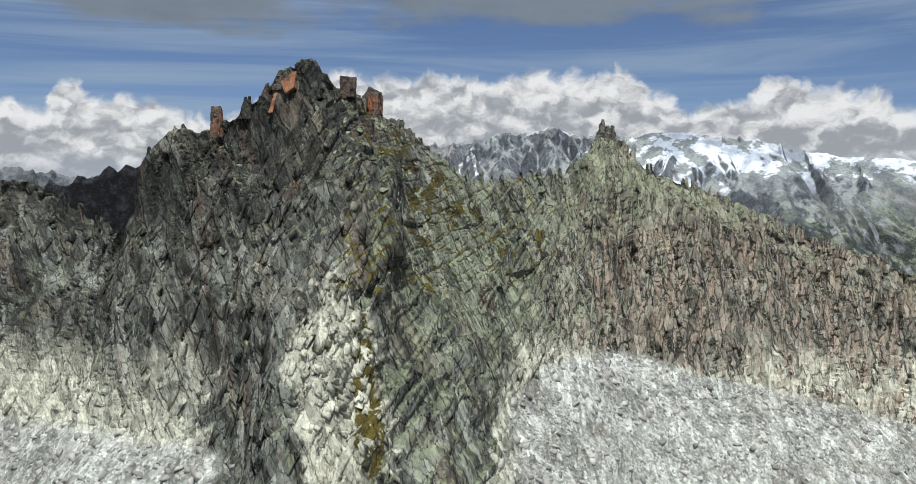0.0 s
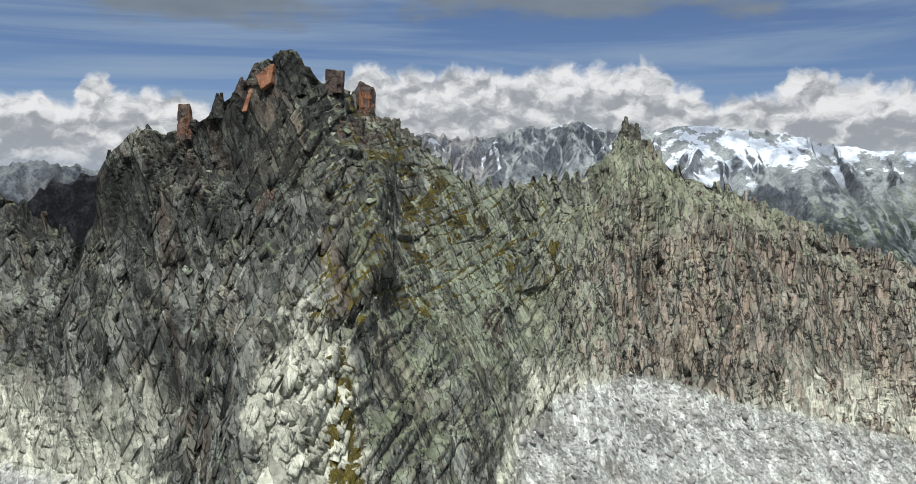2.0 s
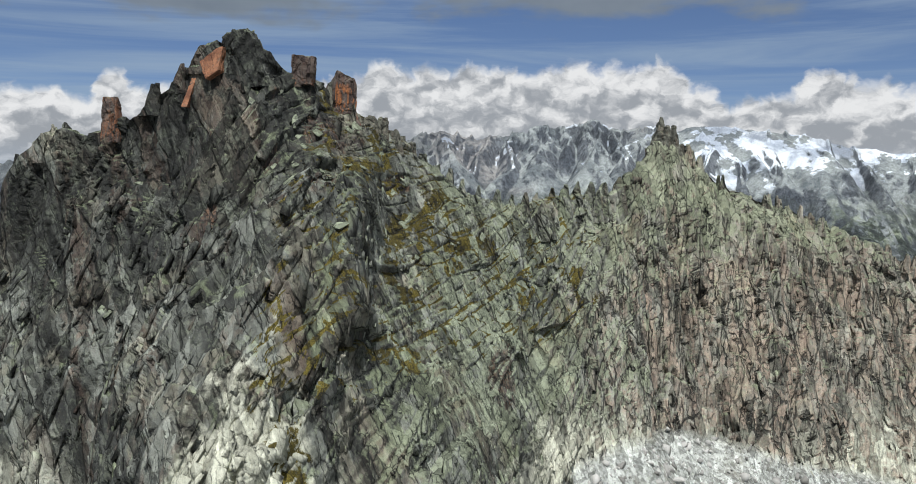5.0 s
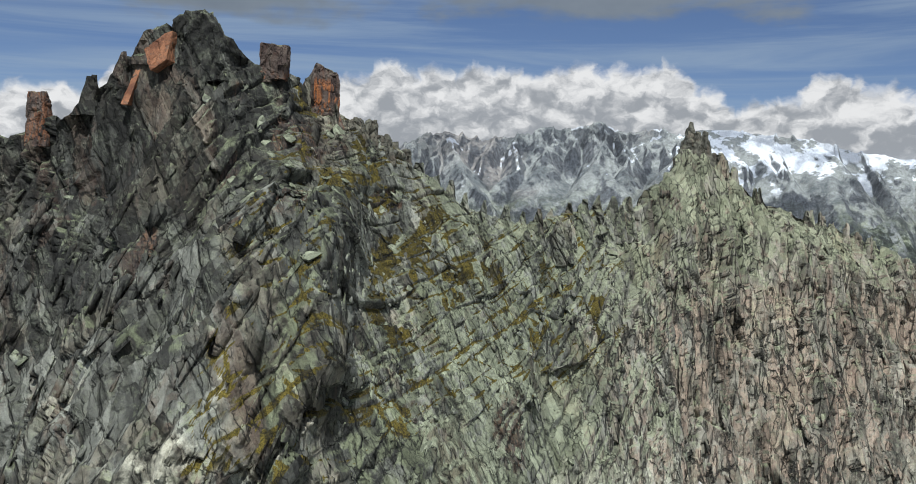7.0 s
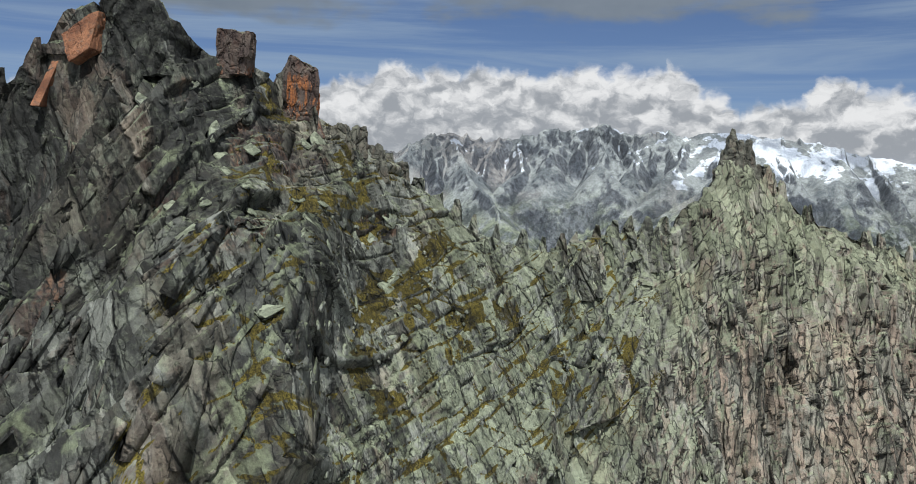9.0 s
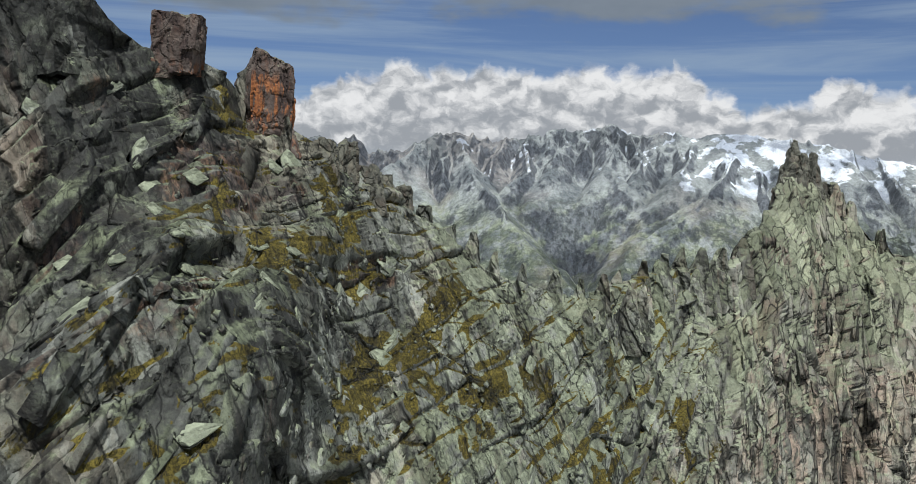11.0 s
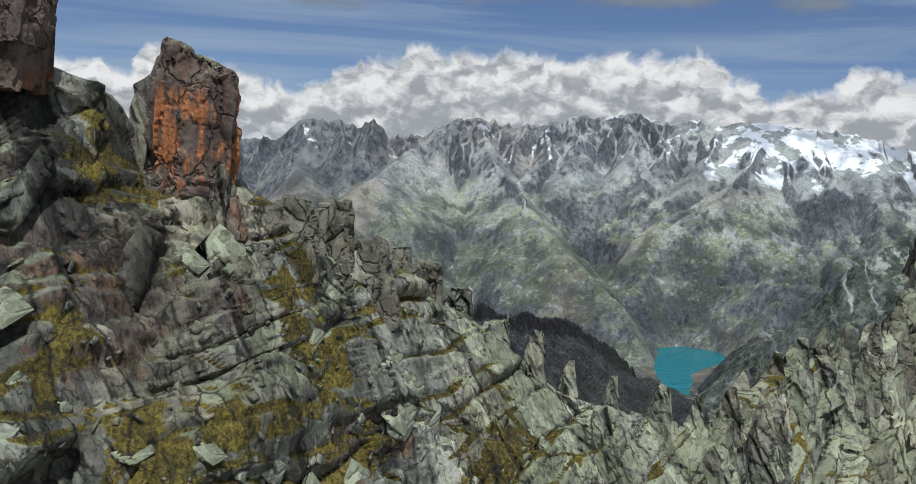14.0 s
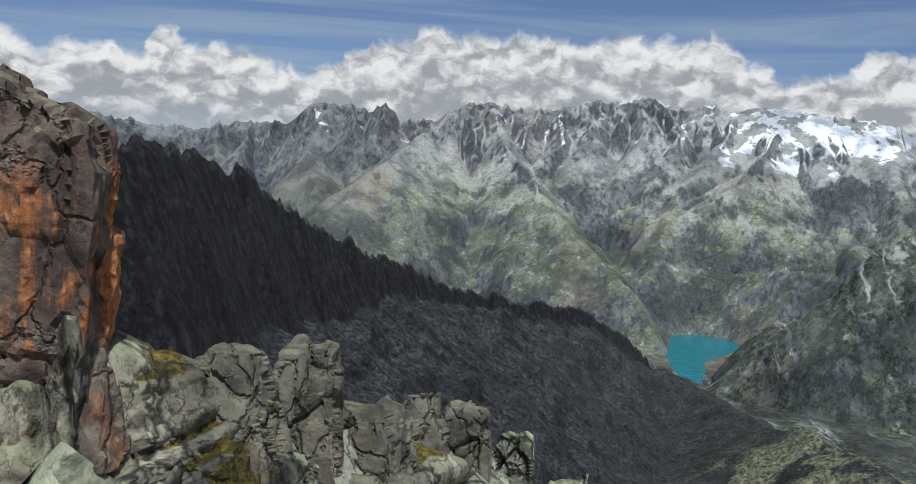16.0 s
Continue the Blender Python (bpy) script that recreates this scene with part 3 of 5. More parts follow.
def orange_material():
    m, n, where = material("orange_granite")
    grain = n.noise(where, 4.0, 8, 0.7)
    broad = n.noise(n.stretch(where, (1, 1, 0.4)), 0.9, 6, 0.62, 0.3)
    colour = n.mix(n.ramp(broad, 0.35, 0.62), (0.15, 0.065, 0.038), (0.33, 0.155, 0.085))
    colour = n.mix(n.ramp(grain, 0.36, 0.54, 0.6, 0.0), colour, (0.075, 0.05, 0.04))
    colour = n.mix(n.ramp(n.noise(where, 1.6, 7, 0.7), 0.55, 0.66, 0.0, 0.7), colour, (0.14, 0.13, 0.105))
    finish(n, colour, 0.9, n.math("ADD", grain, broad), 0.8, 0.25)
    return m


ORANGE = orange_material()
GRASS = plain("dry_grass", (0.075, 0.068, 0.022), 0.8, 2.0, 0.5)
def boulder_material():
    m, n, where = material("clean_granite")
    each = n.put("ShaderNodeNewGeometry", out=8)
    g = n.noise(where, 2.5, 7, 0.65)
    tone = n.math("ADD", n.math("MULTIPLY", each, 0.7), n.math("MULTIPLY", g, 0.3))
    finish(n, n.mix(tone, (0.12, 0.117, 0.105), (0.55, 0.545, 0.52)), 0.92, g, 0.5, 0.1)
    return m


PALE = boulder_material()
WATER = plain("lake_water", (0.0, 0.125, 0.165), 0.2, 0.02, 0.1)


# ---- the mountain in front ----
# sections across the crest: x, crest y z, then four places y z down the face to its foot
LEFT_SPUR = [
    (-190, (245, -5), (235, -14), (225, -25), (215, -35), (205, -48)),
    (-150, (238, 4), (228, -6), (219, -18), (210, -32), (203, -46)),
    (-112, (235, 9), (228, -2), (219, -15), (209, -32), (200, -46)),
    (-95, (234, -3), (225, -11), (215, -20), (206, -34), (198, -46)),
    (-80, (213, -6), (207, -12), (201, -19), (194, -33), (188, -45)),
    (-72.5, (205, 8.5), (201, 0), (195, -13), (188, -30), (181, -45)),
    (-69, (204, 11.5), (200, 4), (195, -11), (187, -29), (179, -45)),
]
DARK_WALL = [
    (-65, (203, 17), (200, 7), (194, -8), (187, -26), (178, -45)),
    (-60, (203, 19), (200, 9), (193, -6), (186, -22), (176, -45)),
    (-49, (203, 20.5), (199, 10), (192, -5), (185, -19), (170, -44)),
    (-43, (203, 24.5), (197, 11), (188, -2), (179, -17), (162, -44)),
    (-37, (202, 30), (195, 15), (184, -4), (171, -18), (153, -44)),
    (-33, (202, 32.5), (194, 16), (182, -5), (165, -20), (149, -44)),
    (-29.5, (205, 30), (197, 20), (184, -1), (165, -17), (148, -44)),
]
BUTTRESS = [
    (-27, (209, 28), (200, 22), (185, 4), (167, -14), (148, -44)),
    (-24, (213, 27.3), (206, 22), (186, 8), (166, -14), (148, -44)),
    (-21, (216, 25.2), (208, 19), (190, 12.5), (172, -10), (150, -44)),
    (-18.5, (218.5, 22.5), (208, 14.3), (192.5, 12.8), (178, -9), (152, -44)),
    (-15, (222, 20.5), (216.5, 15.2), (191, 8), (178, -13), (154, -44)),
    (-12, (226, 18), (217.8, 12), (209, 3), (183, -18), (158, -44)),
    (-8.5, (231, 14.8), (222.5, 10.9), (214.5, 1), (191, -19), (164, -44)),
]
NOTCH = [
    (-2, (234, 11), (228, 5.5), (220, -4.5), (200, -17), (169, -44)),
    (4, (237, 8), (231.5, 2), (224, -8), (212, -21), (184, -46)),
    (10, (240, 7), (235.5, -1), (227, -12), (219, -24), (202, -46)),
    (14, (247, 8), (241, -1), (233, -14), (227, -28), (214, -44)),
    (21, (256, 9.5), (250, 0), (243, -13), (235, -28), (226, -39)),
    (31, (265, 10.5), (257, -1), (249, -16), (243, -28), (234, -38)),
    (37, (272, 15), (263, 4), (256, -10), (250, -25), (241, -38)),
]
PINNACLE = [
    (43, (284, 21), (269, 8), (261, -8), (256, -25), (249, -39)),
    (47, (288, 24.5), (274, 9), (266, -8), (261, -25), (252, -40)),
    (52, (290, 21), (280, 8), (269, -9), (263, -26), (255, -41)),
]
LONG_WALL = [
    (62, (292, 13), (284, 5), (273, -12), (267, -28), (257, -44)),
    (70, (293, 10), (283, 3.5), (276, -12), (269, -30), (259, -47)),
    (81, (294, 6.5), (285, -3), (280, -15), (273, -33), (263, -50)),
    (90, (297, 2), (289, -7), (283, -20), (276, -36), (267, -52)),
    (118, (300, -9), (294, -18), (290, -33), (284, -46), (277, -60)),
    (153, (305, -21), (299, -31), (294, -44), (289, -56), (283, -70)),
    (230, (320, -48), (312, -57), (305, -70), (298, -82), (290, -96)),
]
SECTIONS = LEFT_SPUR + DARK_WALL + BUTTRESS + NOTCH + PINNACLE + LONG_WALL


# the crest in more detail between the tooth and the tower
CREST = [s[:1] + s[1] for s in SECTIONS if s[0] < -74] + [
    (-74, 205, -0.5), (-72.8, 204, 4), (-70.4, 203, 11), (-66.7, 203, 14.6), (-64.2, 203, 17), (-61.8, 203, 18.6), (-58.2, 203, 17), (-53.4, 203, 18.8),
    (-50.2, 202.5, 21.2), (-47, 202, 24), (-44.6, 202, 25.8), (-42.2, 202, 27.5), (-39.2, 202, 31), (-36.9, 202, 32.2), (-33.9, 202, 33.2), (-31.2, 203, 31.3),
    (-29.5, 206, 29.4), (-27.7, 209, 28), (-24, 212.5, 27.2), (-23.3, 214.8, 27.0), (-22.7, 216, 24.6), (-21.8, 216.8, 23.0), (-20.4, 217.5, 22.6)] + [s[:1] + s[1] for s in SECTIONS if s[0] > -20]


def spaced(knots):
    """Values with a step that changes from knot to knot: (value, step)."""
    out = [knots[0][0]]
    while out[-1] < knots[-1][0]:
        out.append(out[-1] + np.interp(out[-1], [k[0] for k in knots], [k[1] for k in knots]))
    return np.array(out)


def blurred(a, passes):
    for _ in range(passes):
        a = np.concatenate([a[:1], (a[:-2] + 2 * a[1:-1] + a[2:]) / 4, a[-1:]])
    return a


def mountain_base():
    """Places of the bare form, rows along the crest and columns from the apron over the crest down the back."""
    xs = spaced([(-190, 1.6), (-100, 0.8), (-45, 0.3), (-29, 0.15), (10, 0.15), (32, 0.3), (80, 0.6), (150, 0.9), (230, 1.8)])
    at = np.array([s[0] for s in SECTIONS], float)
    nodes = []
    for k in (5, 4, 3, 2, 1):
        if k == 1:
            at, rows = np.array([c[0] for c in CREST], float), [c[1:] for c in CREST]
        else:
            rows = [s[k] for s in SECTIONS]
        y = np.interp(xs, at, [r[0] for r in rows])
        z = np.interp(xs, at, [r[1] for r in rows])
        nodes.append(np.stack([blurred(y, 10), blurred(z, 10 if k > 1 else 3)], 1))
    foot, crest = nodes[0], nodes[-1]
    front = [foot + (-260, -150), foot + (-90, -66), foot + (-35, -27)]
    back = [crest + (3.5, -7), crest + (12, -26), crest + (45, -75), crest + (120, -170), crest + (260, -300)]
    chain = np.stack(front + nodes + back, 1)
    steps = [12, 24, 50, 60, 84, 118, 96, 22, 26, 20, 12, 8]
    knots = np.linspace(0, 1, chain.shape[1])
    v = np.concatenate([np.linspace(knots[k], knots[k + 1], s, endpoint=False) for k, s in enumerate(steps)] + [[1.0]])
    j = np.minimum((v * (len(knots) - 1)).astype(int), len(knots) - 2)
    f = (v * (len(knots) - 1) - j)[None, :, None]
    yz = chain[:, j] * (1 - f) + chain[:, j + 1] * f
    return np.concatenate([np.broadcast_to(xs[:, None, None], (*yz.shape[:2], 1)), yz], 2)


def normals(grid):
    a = np.gradient(grid, axis=0)
    b = np.gradient(grid, axis=1)
    c = np.cross(a, b)
    return c / np.linalg.norm(c, axis=2, keepdims=True)


def blocky(p, axis, across, sizes, seed):
    """Relief of joint-bounded blocks: a step and a tilt of its own for each cell, and its border's distance."""
    q, _ = turned(p, axis, across, sizes)
    q = q + 0.09 * np.stack([fractal(q * 1.3 + s, 2, 0.5, seed + s) for s in (3, 5, 9)], 1)
    off, rnd, edge = cells(q, seed)
    tilt = (off * (rnd - 0.5)[:, ::-1]).sum(1)
    return (rnd[:, 0] - 0.5) + 1.6 * tilt, edge, rnd


def jointed(p, axis, wide, tall, seed):
    """Relief of a wall that splits along two sets of joints: each block has a step and a tilt. Also how near its joints are, in metres."""
    a = Vector(axis).normalized()
    w = Vector((0.0, -0.82, 0.57)).cross(a).normalized()
    bend = np.stack([smooth_noise(p * (0.55 / wide) + s, seed + s) for s in (1, 4)], 1)
    loose = 0.16 if wide > 2 else 0.10
    u = (p @ np.array(w)) / wide + loose * bend[:, 0]
    u = u + 0.30 * smooth_noise(np.stack([u * 0.9, p[:, 2] * 0, u * 0], 1), seed + 7)
    i = np.floor(u)
    zero = np.zeros_like(i)
    v = (p @ np.array(a)) / tall + 0.7 * loose * bend[:, 1] + 3.0 * hashed(i, zero, zero, seed + 2)
    v = v + 0.28 * (u - i - 0.5) * (hashed(i, zero + 2, zero, seed + 2) - 0.5) * 4
    j = np.floor(v)
    fu, fv = u - i, v - j
    r1, r2, r3 = (hashed(i, j, zero, seed + s) for s in (11, 12, 13))
    step = (r1 - 0.5) + 2.2 * (fu - 0.5) * (r2 - 0.42) + 0.7 * (fv - 0.5) * (r3 - 0.35)
    edge = np.minimum(np.minimum(fu, 1 - fu) * wide, np.minimum(fv, 1 - fv) * tall)
    return step, edge


def crest_y(x):
    return np.interp(x, [c[0] for c in CREST], [c[1] for c in CREST])


def joint_axis(x):
    """The way in which the rock splits: leaning to the right on the left of the notch, near upright on the long wall."""
    t = np.clip((np.asarray(x, float) - 15) / 45, 0, 1)[..., None]
    a = (1 - t) * np.array([0.36, 0.43, 0.83]) + t * np.array([-0.12, 0.42, 0.90])
    return a / np.linalg.norm(a, axis=-1, keepdims=True)


LEDGE_AXIS = (0.58, 0.42, 0.70)
# walls with a purple-brown streaked skin: place, and half sizes
STAINS = [(-18.7, 195, 11.0, 2.2, 9, 3.4), (-11.2, 218, 10.6, 3.0, 6, 2.2), (-23.5, 207, 17.5, 3.2, 6, 2.6), (-18.0, 215, 17.2, 2.2, 4, 2.0), (-22.0, 208.5, 18.2, 5.0, 7, 4.6), (-30, 205, 20, 5, 6, 6), (8.5, 214, -21, 4.5, 10, 7), (-27, 196, 12, 1.6, 6, 5), (-34, 186, 3, 1.4, 6, 6)]
# banks of turf on the ledges: place and half width
TURF_BANKS = [(-10.3, 214.3, 3.2, 2.0), (-11.6, 210.5, 0.4, 2.3), (-5.3, 225.5, 7.0, 1.5), (-6.4, 222.0, 4.4, 1.7), (-0.6, 225.5, -0.2, 1.6), (-1.4, 222.5, -3.6, 1.4), (-16.8, 206.0, 11.5, 2.6), (3.2, 229.5, 0.2, 1.3), (-13.8, 214.5, 11.8, 1.3)]


def mountain():
    grid = mountain_base()
    shape = grid.shape
    out = normals(grid).reshape(-1, 3)
    p = grid.reshape(-1, 3).copy()
    p += out * (fractal(p * 0.06, 3, 0.5, 3) * 1.5)[:, None]
    smooth_form = p.reshape(shape).copy()
    side = np.clip((p[:, 0] - 20) / 20, 0, 1)
    ledges = np.exp(-((p[:, 0] + 7) / 17) ** 4) * np.clip((p[:, 1] - 188) / 10, 0, 1)
    push = 0.0
    for weight, axis, cross in (((1 - side) * (1 - ledges), (0.36, 0.43, 0.83), (-0.30, 0.45, 0.84)), (side * (1 - ledges), (-0.12, 0.42, 0.90), (0.42, 0.42, 0.80))):
        step_h, edge_h = jointed(p, axis, 6.0, 26.0, 2)
        step_k, _ = jointed(p, cross, 9.0, 12.0, 41)
        step_a, edge_a = jointed(p, axis, 2.1, 11.0, 5)
        step_m, _ = jointed(p, cross, 3.4, 4.6, 43)
        step_b, edge_b = jointed(p, axis, 0.9, 4.5, 8)
        step_c, edge_c = jointed(p, axis, 0.5, 1.3, 13)
        relief = np.maximum(1.8 * step_h + 1.1 * step_a, 1.6 * step_k + 0.9 * step_m - 1.15) + 0.3 * step_b + 0.06 * step_c - 0.3
        relief -= (0.5 + 2.2 * side) * np.clip(1 - edge_h / (0.4 + 0.4 * side), 0, 1) * np.clip(smooth_noise(p * 0.05, 71) + 0.3, 0, 1)
        relief -= 0.6 * np.clip(1 - edge_a / 0.2, 0, 1) * np.clip(smooth_noise(p * 0.12, 73) * 2 + 0.3, 0, 1)
        push = push + weight * relief
    # great slabs of the ledges, cut by joints that rise to the right and by others across them
    step_h, edge_h = jointed(p, LEDGE_AXIS, 5.0, 11.0, 33)
    step_k, edge_k = jointed(p, (-0.35, 0.55, 0.76), 4.2, 7.0, 45)
    step_a, edge_a = jointed(p, LEDGE_AXIS, 2.1, 4.6, 31)
    step_m, edge_m = jointed(p, (-0.15, 0.5, 0.85), 1.7, 2.6, 47)
    step_b, edge_b = jointed(p, LEDGE_AXIS, 0.7, 1.7, 35)
    step_c, edge_c = jointed(p, (-0.2, 0.6, 0.8), 0.42, 0.8, 49)
    relief = np.maximum(1.1 * step_h + 0.38 * step_a, 1.0 * step_k + 0.3 * step_m - 0.1) + 0.15 * step_b + 0.07 * step_c - 0.35 + 0.04 * fractal(p * 1.4, 4, 0.55, 37)
    relief -= 0.28 * np.clip(1 - edge_a / 0.16, 0, 1) * (step_a > 0) + 0.4 * np.clip(1 - edge_h / 0.3, 0, 1)
    push = push + ledges * relief
    # a hollow with a sharp lip under the buttress, and the steep step below the dome
    def hollow(x, y, z, wide, tall, deep):
        inside = np.clip(1.6 - 1.6 * np.abs((p[:, 0] - x - 0.2 * (p[:, 2] - z)) / wide) ** 3, 0, 1) * np.clip((z + 0.5 * tall - p[:, 2]) / 0.35, 0, 1) * np.clip((p[:, 2] - z + 0.7 * tall) / (0.8 * tall), 0, 1)
        return deep * inside * (np.abs(p[:, 1] - y) < 11)
    push = push - hollow(-18.7, 194, 11.8, 1.9, 5.0, 1.5) - hollow(-11.3, 218, 10.9, 2.7, 3.2, 0.45) - hollow(-23.5, 205, 17.0, 2.4, 3.4, 0.5)
    stain = np.zeros(len(p))
    for x, y, z, wide, deep, tall in STAINS:
        stain = np.maximum(stain, np.clip(1.7 - 1.5 * np.sqrt(((p[:, 0] - x) / wide) ** 2 + ((p[:, 1] - y) / deep) ** 2 + ((p[:, 2] - z) / tall) ** 2), 0, 1))
    p += out * (push * (1 - 0.95 * scree(p)))[:, None]
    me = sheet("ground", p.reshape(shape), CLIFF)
    # turf that has settled in the joints of the ledges
    edge_t, edge_s = edge_h, edge_a
    gap = np.clip(1.1 - np.minimum(edge_t, edge_s) / (0.12 + 0.38 * fractal(p * 0.35, 3, 0.5, 61)).clip(0.02, 1), 0, 1)
    gap = np.maximum(gap, np.clip((fractal(p * 0.17 + 4, 4, 0.5, 63) - 0.66) / 0.12, 0, 1))
    ragged = 0.55 * fractal(p * 0.45 + 2, 4, 0.55, 67)
    for x, y, z, wide in TURF_BANKS:
        gap = np.maximum(gap, np.clip(2.7 - 2.2 * (np.sqrt(((p[:, 0] - x - 0.35 * (p[:, 2] - z)) / wide) ** 2 + ((p[:, 1] - y) / 5) ** 2 + ((p[:, 2] - z) / (wide * 1.3)) ** 2) + ragged), 0, 1))
    region = np.clip((p[:, 0] + 26) / 5, 0, 1) * np.clip((34 - p[:, 0]) / 14, 0, 1) * np.clip((p[:, 2] + 24) / 10, 0, 1) * (p[:, 1] < crest_y(p[:, 0]) + 1)
    rib = np.exp(-(((p[:, 0] + 18.0 + 0.12 * (p[:, 2] + 22)) / 3.0) ** 2 + ((p[:, 1] - 160) / 12) ** 2)) * 1.2
    for name, values in (("turf", gap * np.clip(region, 0, 1)), ("moss", np.clip(rib, 0, 1)), ("stain", stain), ("rubble", np.clip(1.4 * scree(p) - 0.2, 0, 1))):
        me.attributes.new(name, "FLOAT", "POINT").data.foreach_set("value", values.astype(np.float32))
    ob = new("ground", me)
    tagged(ob, "steep jointed granite ridge with grey-green lichen and pale foot", "mountain", kind="structure")
    return ob, p.reshape(shape), normals(smooth_form), (gap * np.clip(region, 0, 1)).reshape(shape[:2])


def scree(p):
    """How far a place belongs to the loose stones below the walls."""
    foot = np.interp(p[:, 0], [s[0] for s in SECTIONS], [s[5][1] for s in SECTIONS])
    foot_y = np.interp(p[:, 0], [s[0] for s in SECTIONS], [s[5][0] for s in SECTIONS])
    low = np.clip((foot + 1.0 - p[:, 2]) / 3.0, 0, 1) * (p[:, 1] < foot_y + 3)
    return low * np.clip(np.maximum(np.maximum((p[:, 0] - 8) / 8, (-40 - p[:, 0]) / 8), (-56 - p[:, 2]) / 8), 0, 1)


MOUNTAIN, SURFACE, OUTWARD, TURF = mountain()


# ---- the far country ----
def ridge_field(xy, lines, slope_noise):
    """Highest of the slopes that fall from ridge lines. lines: (points, slope, roundness)."""
    best = np.full(len(xy), -1e9)
    for points, slope in lines:
        pts = np.array(points, float)
        for a, b in zip(pts[:-1], pts[1:]):
            ab = b[:2] - a[:2]
            s = np.clip(((xy - a[:2]) @ ab) / (ab @ ab), 0, 1)
            near = a[:2] + s[:, None] * ab
            d = np.linalg.norm(xy - near, axis=1)
            z = a[2] + s * (b[2] - a[2]) - slope * d * slope_noise
            best = np.maximum(best, z)
    return best


FAR_CREST_LEFT = ([(-2400, 3900, 140), (-2026, 4106, 189), (-1870, 4183, 167), (-1596, 4300, 133), (-1411, 4367, 209), (-1255, 4416, 192), (-1060, 4469, 316), (-937, 4497, 310), (-825, 4520, 269), (-772, 4530, 315), (-684, 4544, 235)], 1.35)
FAR_CREST_MIDDLE = ([(-684, 4544, 235), (-545, 4564, 263), (-407, 4578, 327), (-238, 4590, 351), (-123, 4595, 323), (46, 4596, 337), (211, 4591, 386), (349, 4582, 384), (470, 4570, 411), (567, 4559, 373), (676, 4543, 350)], 1.35)
FAR_CREST_ICE = ([(676, 4543, 350), (805, 4521, 368), (957, 4489, 387), (1081, 4460, 378), (1227, 4420, 363), (1345, 4384, 346), (1458, 4345, 331), (1610, 4288, 278), (1900, 4150, 240), (2400, 3950, 190)], 0.8)
FAR_RIBS = [
    ([(-402, 4529, 310), (-586, 4104, 145), (-653, 3789, 24), (-711, 3523, -102), (-745, 3310, -202), (-760, 3000, -330)], 0.8),
    ([(-235, 4541, 333), (-94, 3996, 56), (10, 3796, -45), (126, 3544, -185), (268, 3334, -305), (377, 3172, -416)], 0.95),
    ([(958, 4489, 374), (1005, 4221, 244), (866, 3997, 96), (703, 3828, -52), (514, 3708, -195), (442, 3617, -281)], 1.6),
    ([(-1060, 4469, 316), (-1000, 4100, 60), (-900, 3800, -120), (-880, 3500, -300)], 0.8),
]
LAKE_SPURS = [
    ([(1500, 3000, 120), (1091, 2663, -6), (967, 2607, -57), (850, 2545, -119), (740, 2529, -229), (614, 2514, -335), (490, 2497, -440)], 1.1),
    ([(-120, 4070, 78), (-94, 3996, 84), (-52, 3915, 40), (10, 3796, -30)], 2.0),
    ([(1040, 4280, 262), (1005, 4221, 268), (950, 4120, 190), (866, 3997, 112)], 2.0),
    ([(442, 3617, -281), (600, 3610, -258), (780, 3560, -250), (900, 3480, -265), (1050, 3350, -260)], 2.2),
]


LAKE = [(472, 3396), (569, 3494), (682, 3432), (713, 3291), (619, 3118), (540, 2963), (525, 2829), (457, 2635), (425, 2760), (425, 3050)]


def shore_distance(xy, ring):
    """Metres from the ring, less than nothing inside it."""
    ring = np.array(ring, float)
    best, inside = np.full(len(xy), 1e9), np.zeros(len(xy), bool)
    for a, b in zip(ring, np.roll(ring, -1, 0)):
        ab = b - a
        s = np.clip(((xy - a) @ ab) / (ab @ ab), 0, 1)
        best = np.minimum(best, np.linalg.norm(xy - a - s[:, None] * ab, axis=1))
        cross = ((a[1] > xy[:, 1]) != (b[1] > xy[:, 1])) & (xy[:, 0] < (b[0] - a[0]) * (xy[:, 1] - a[1]) / (b[1] - a[1] + 1e-9) + a[0])
        inside ^= cross
    return np.where(inside, -best, best)


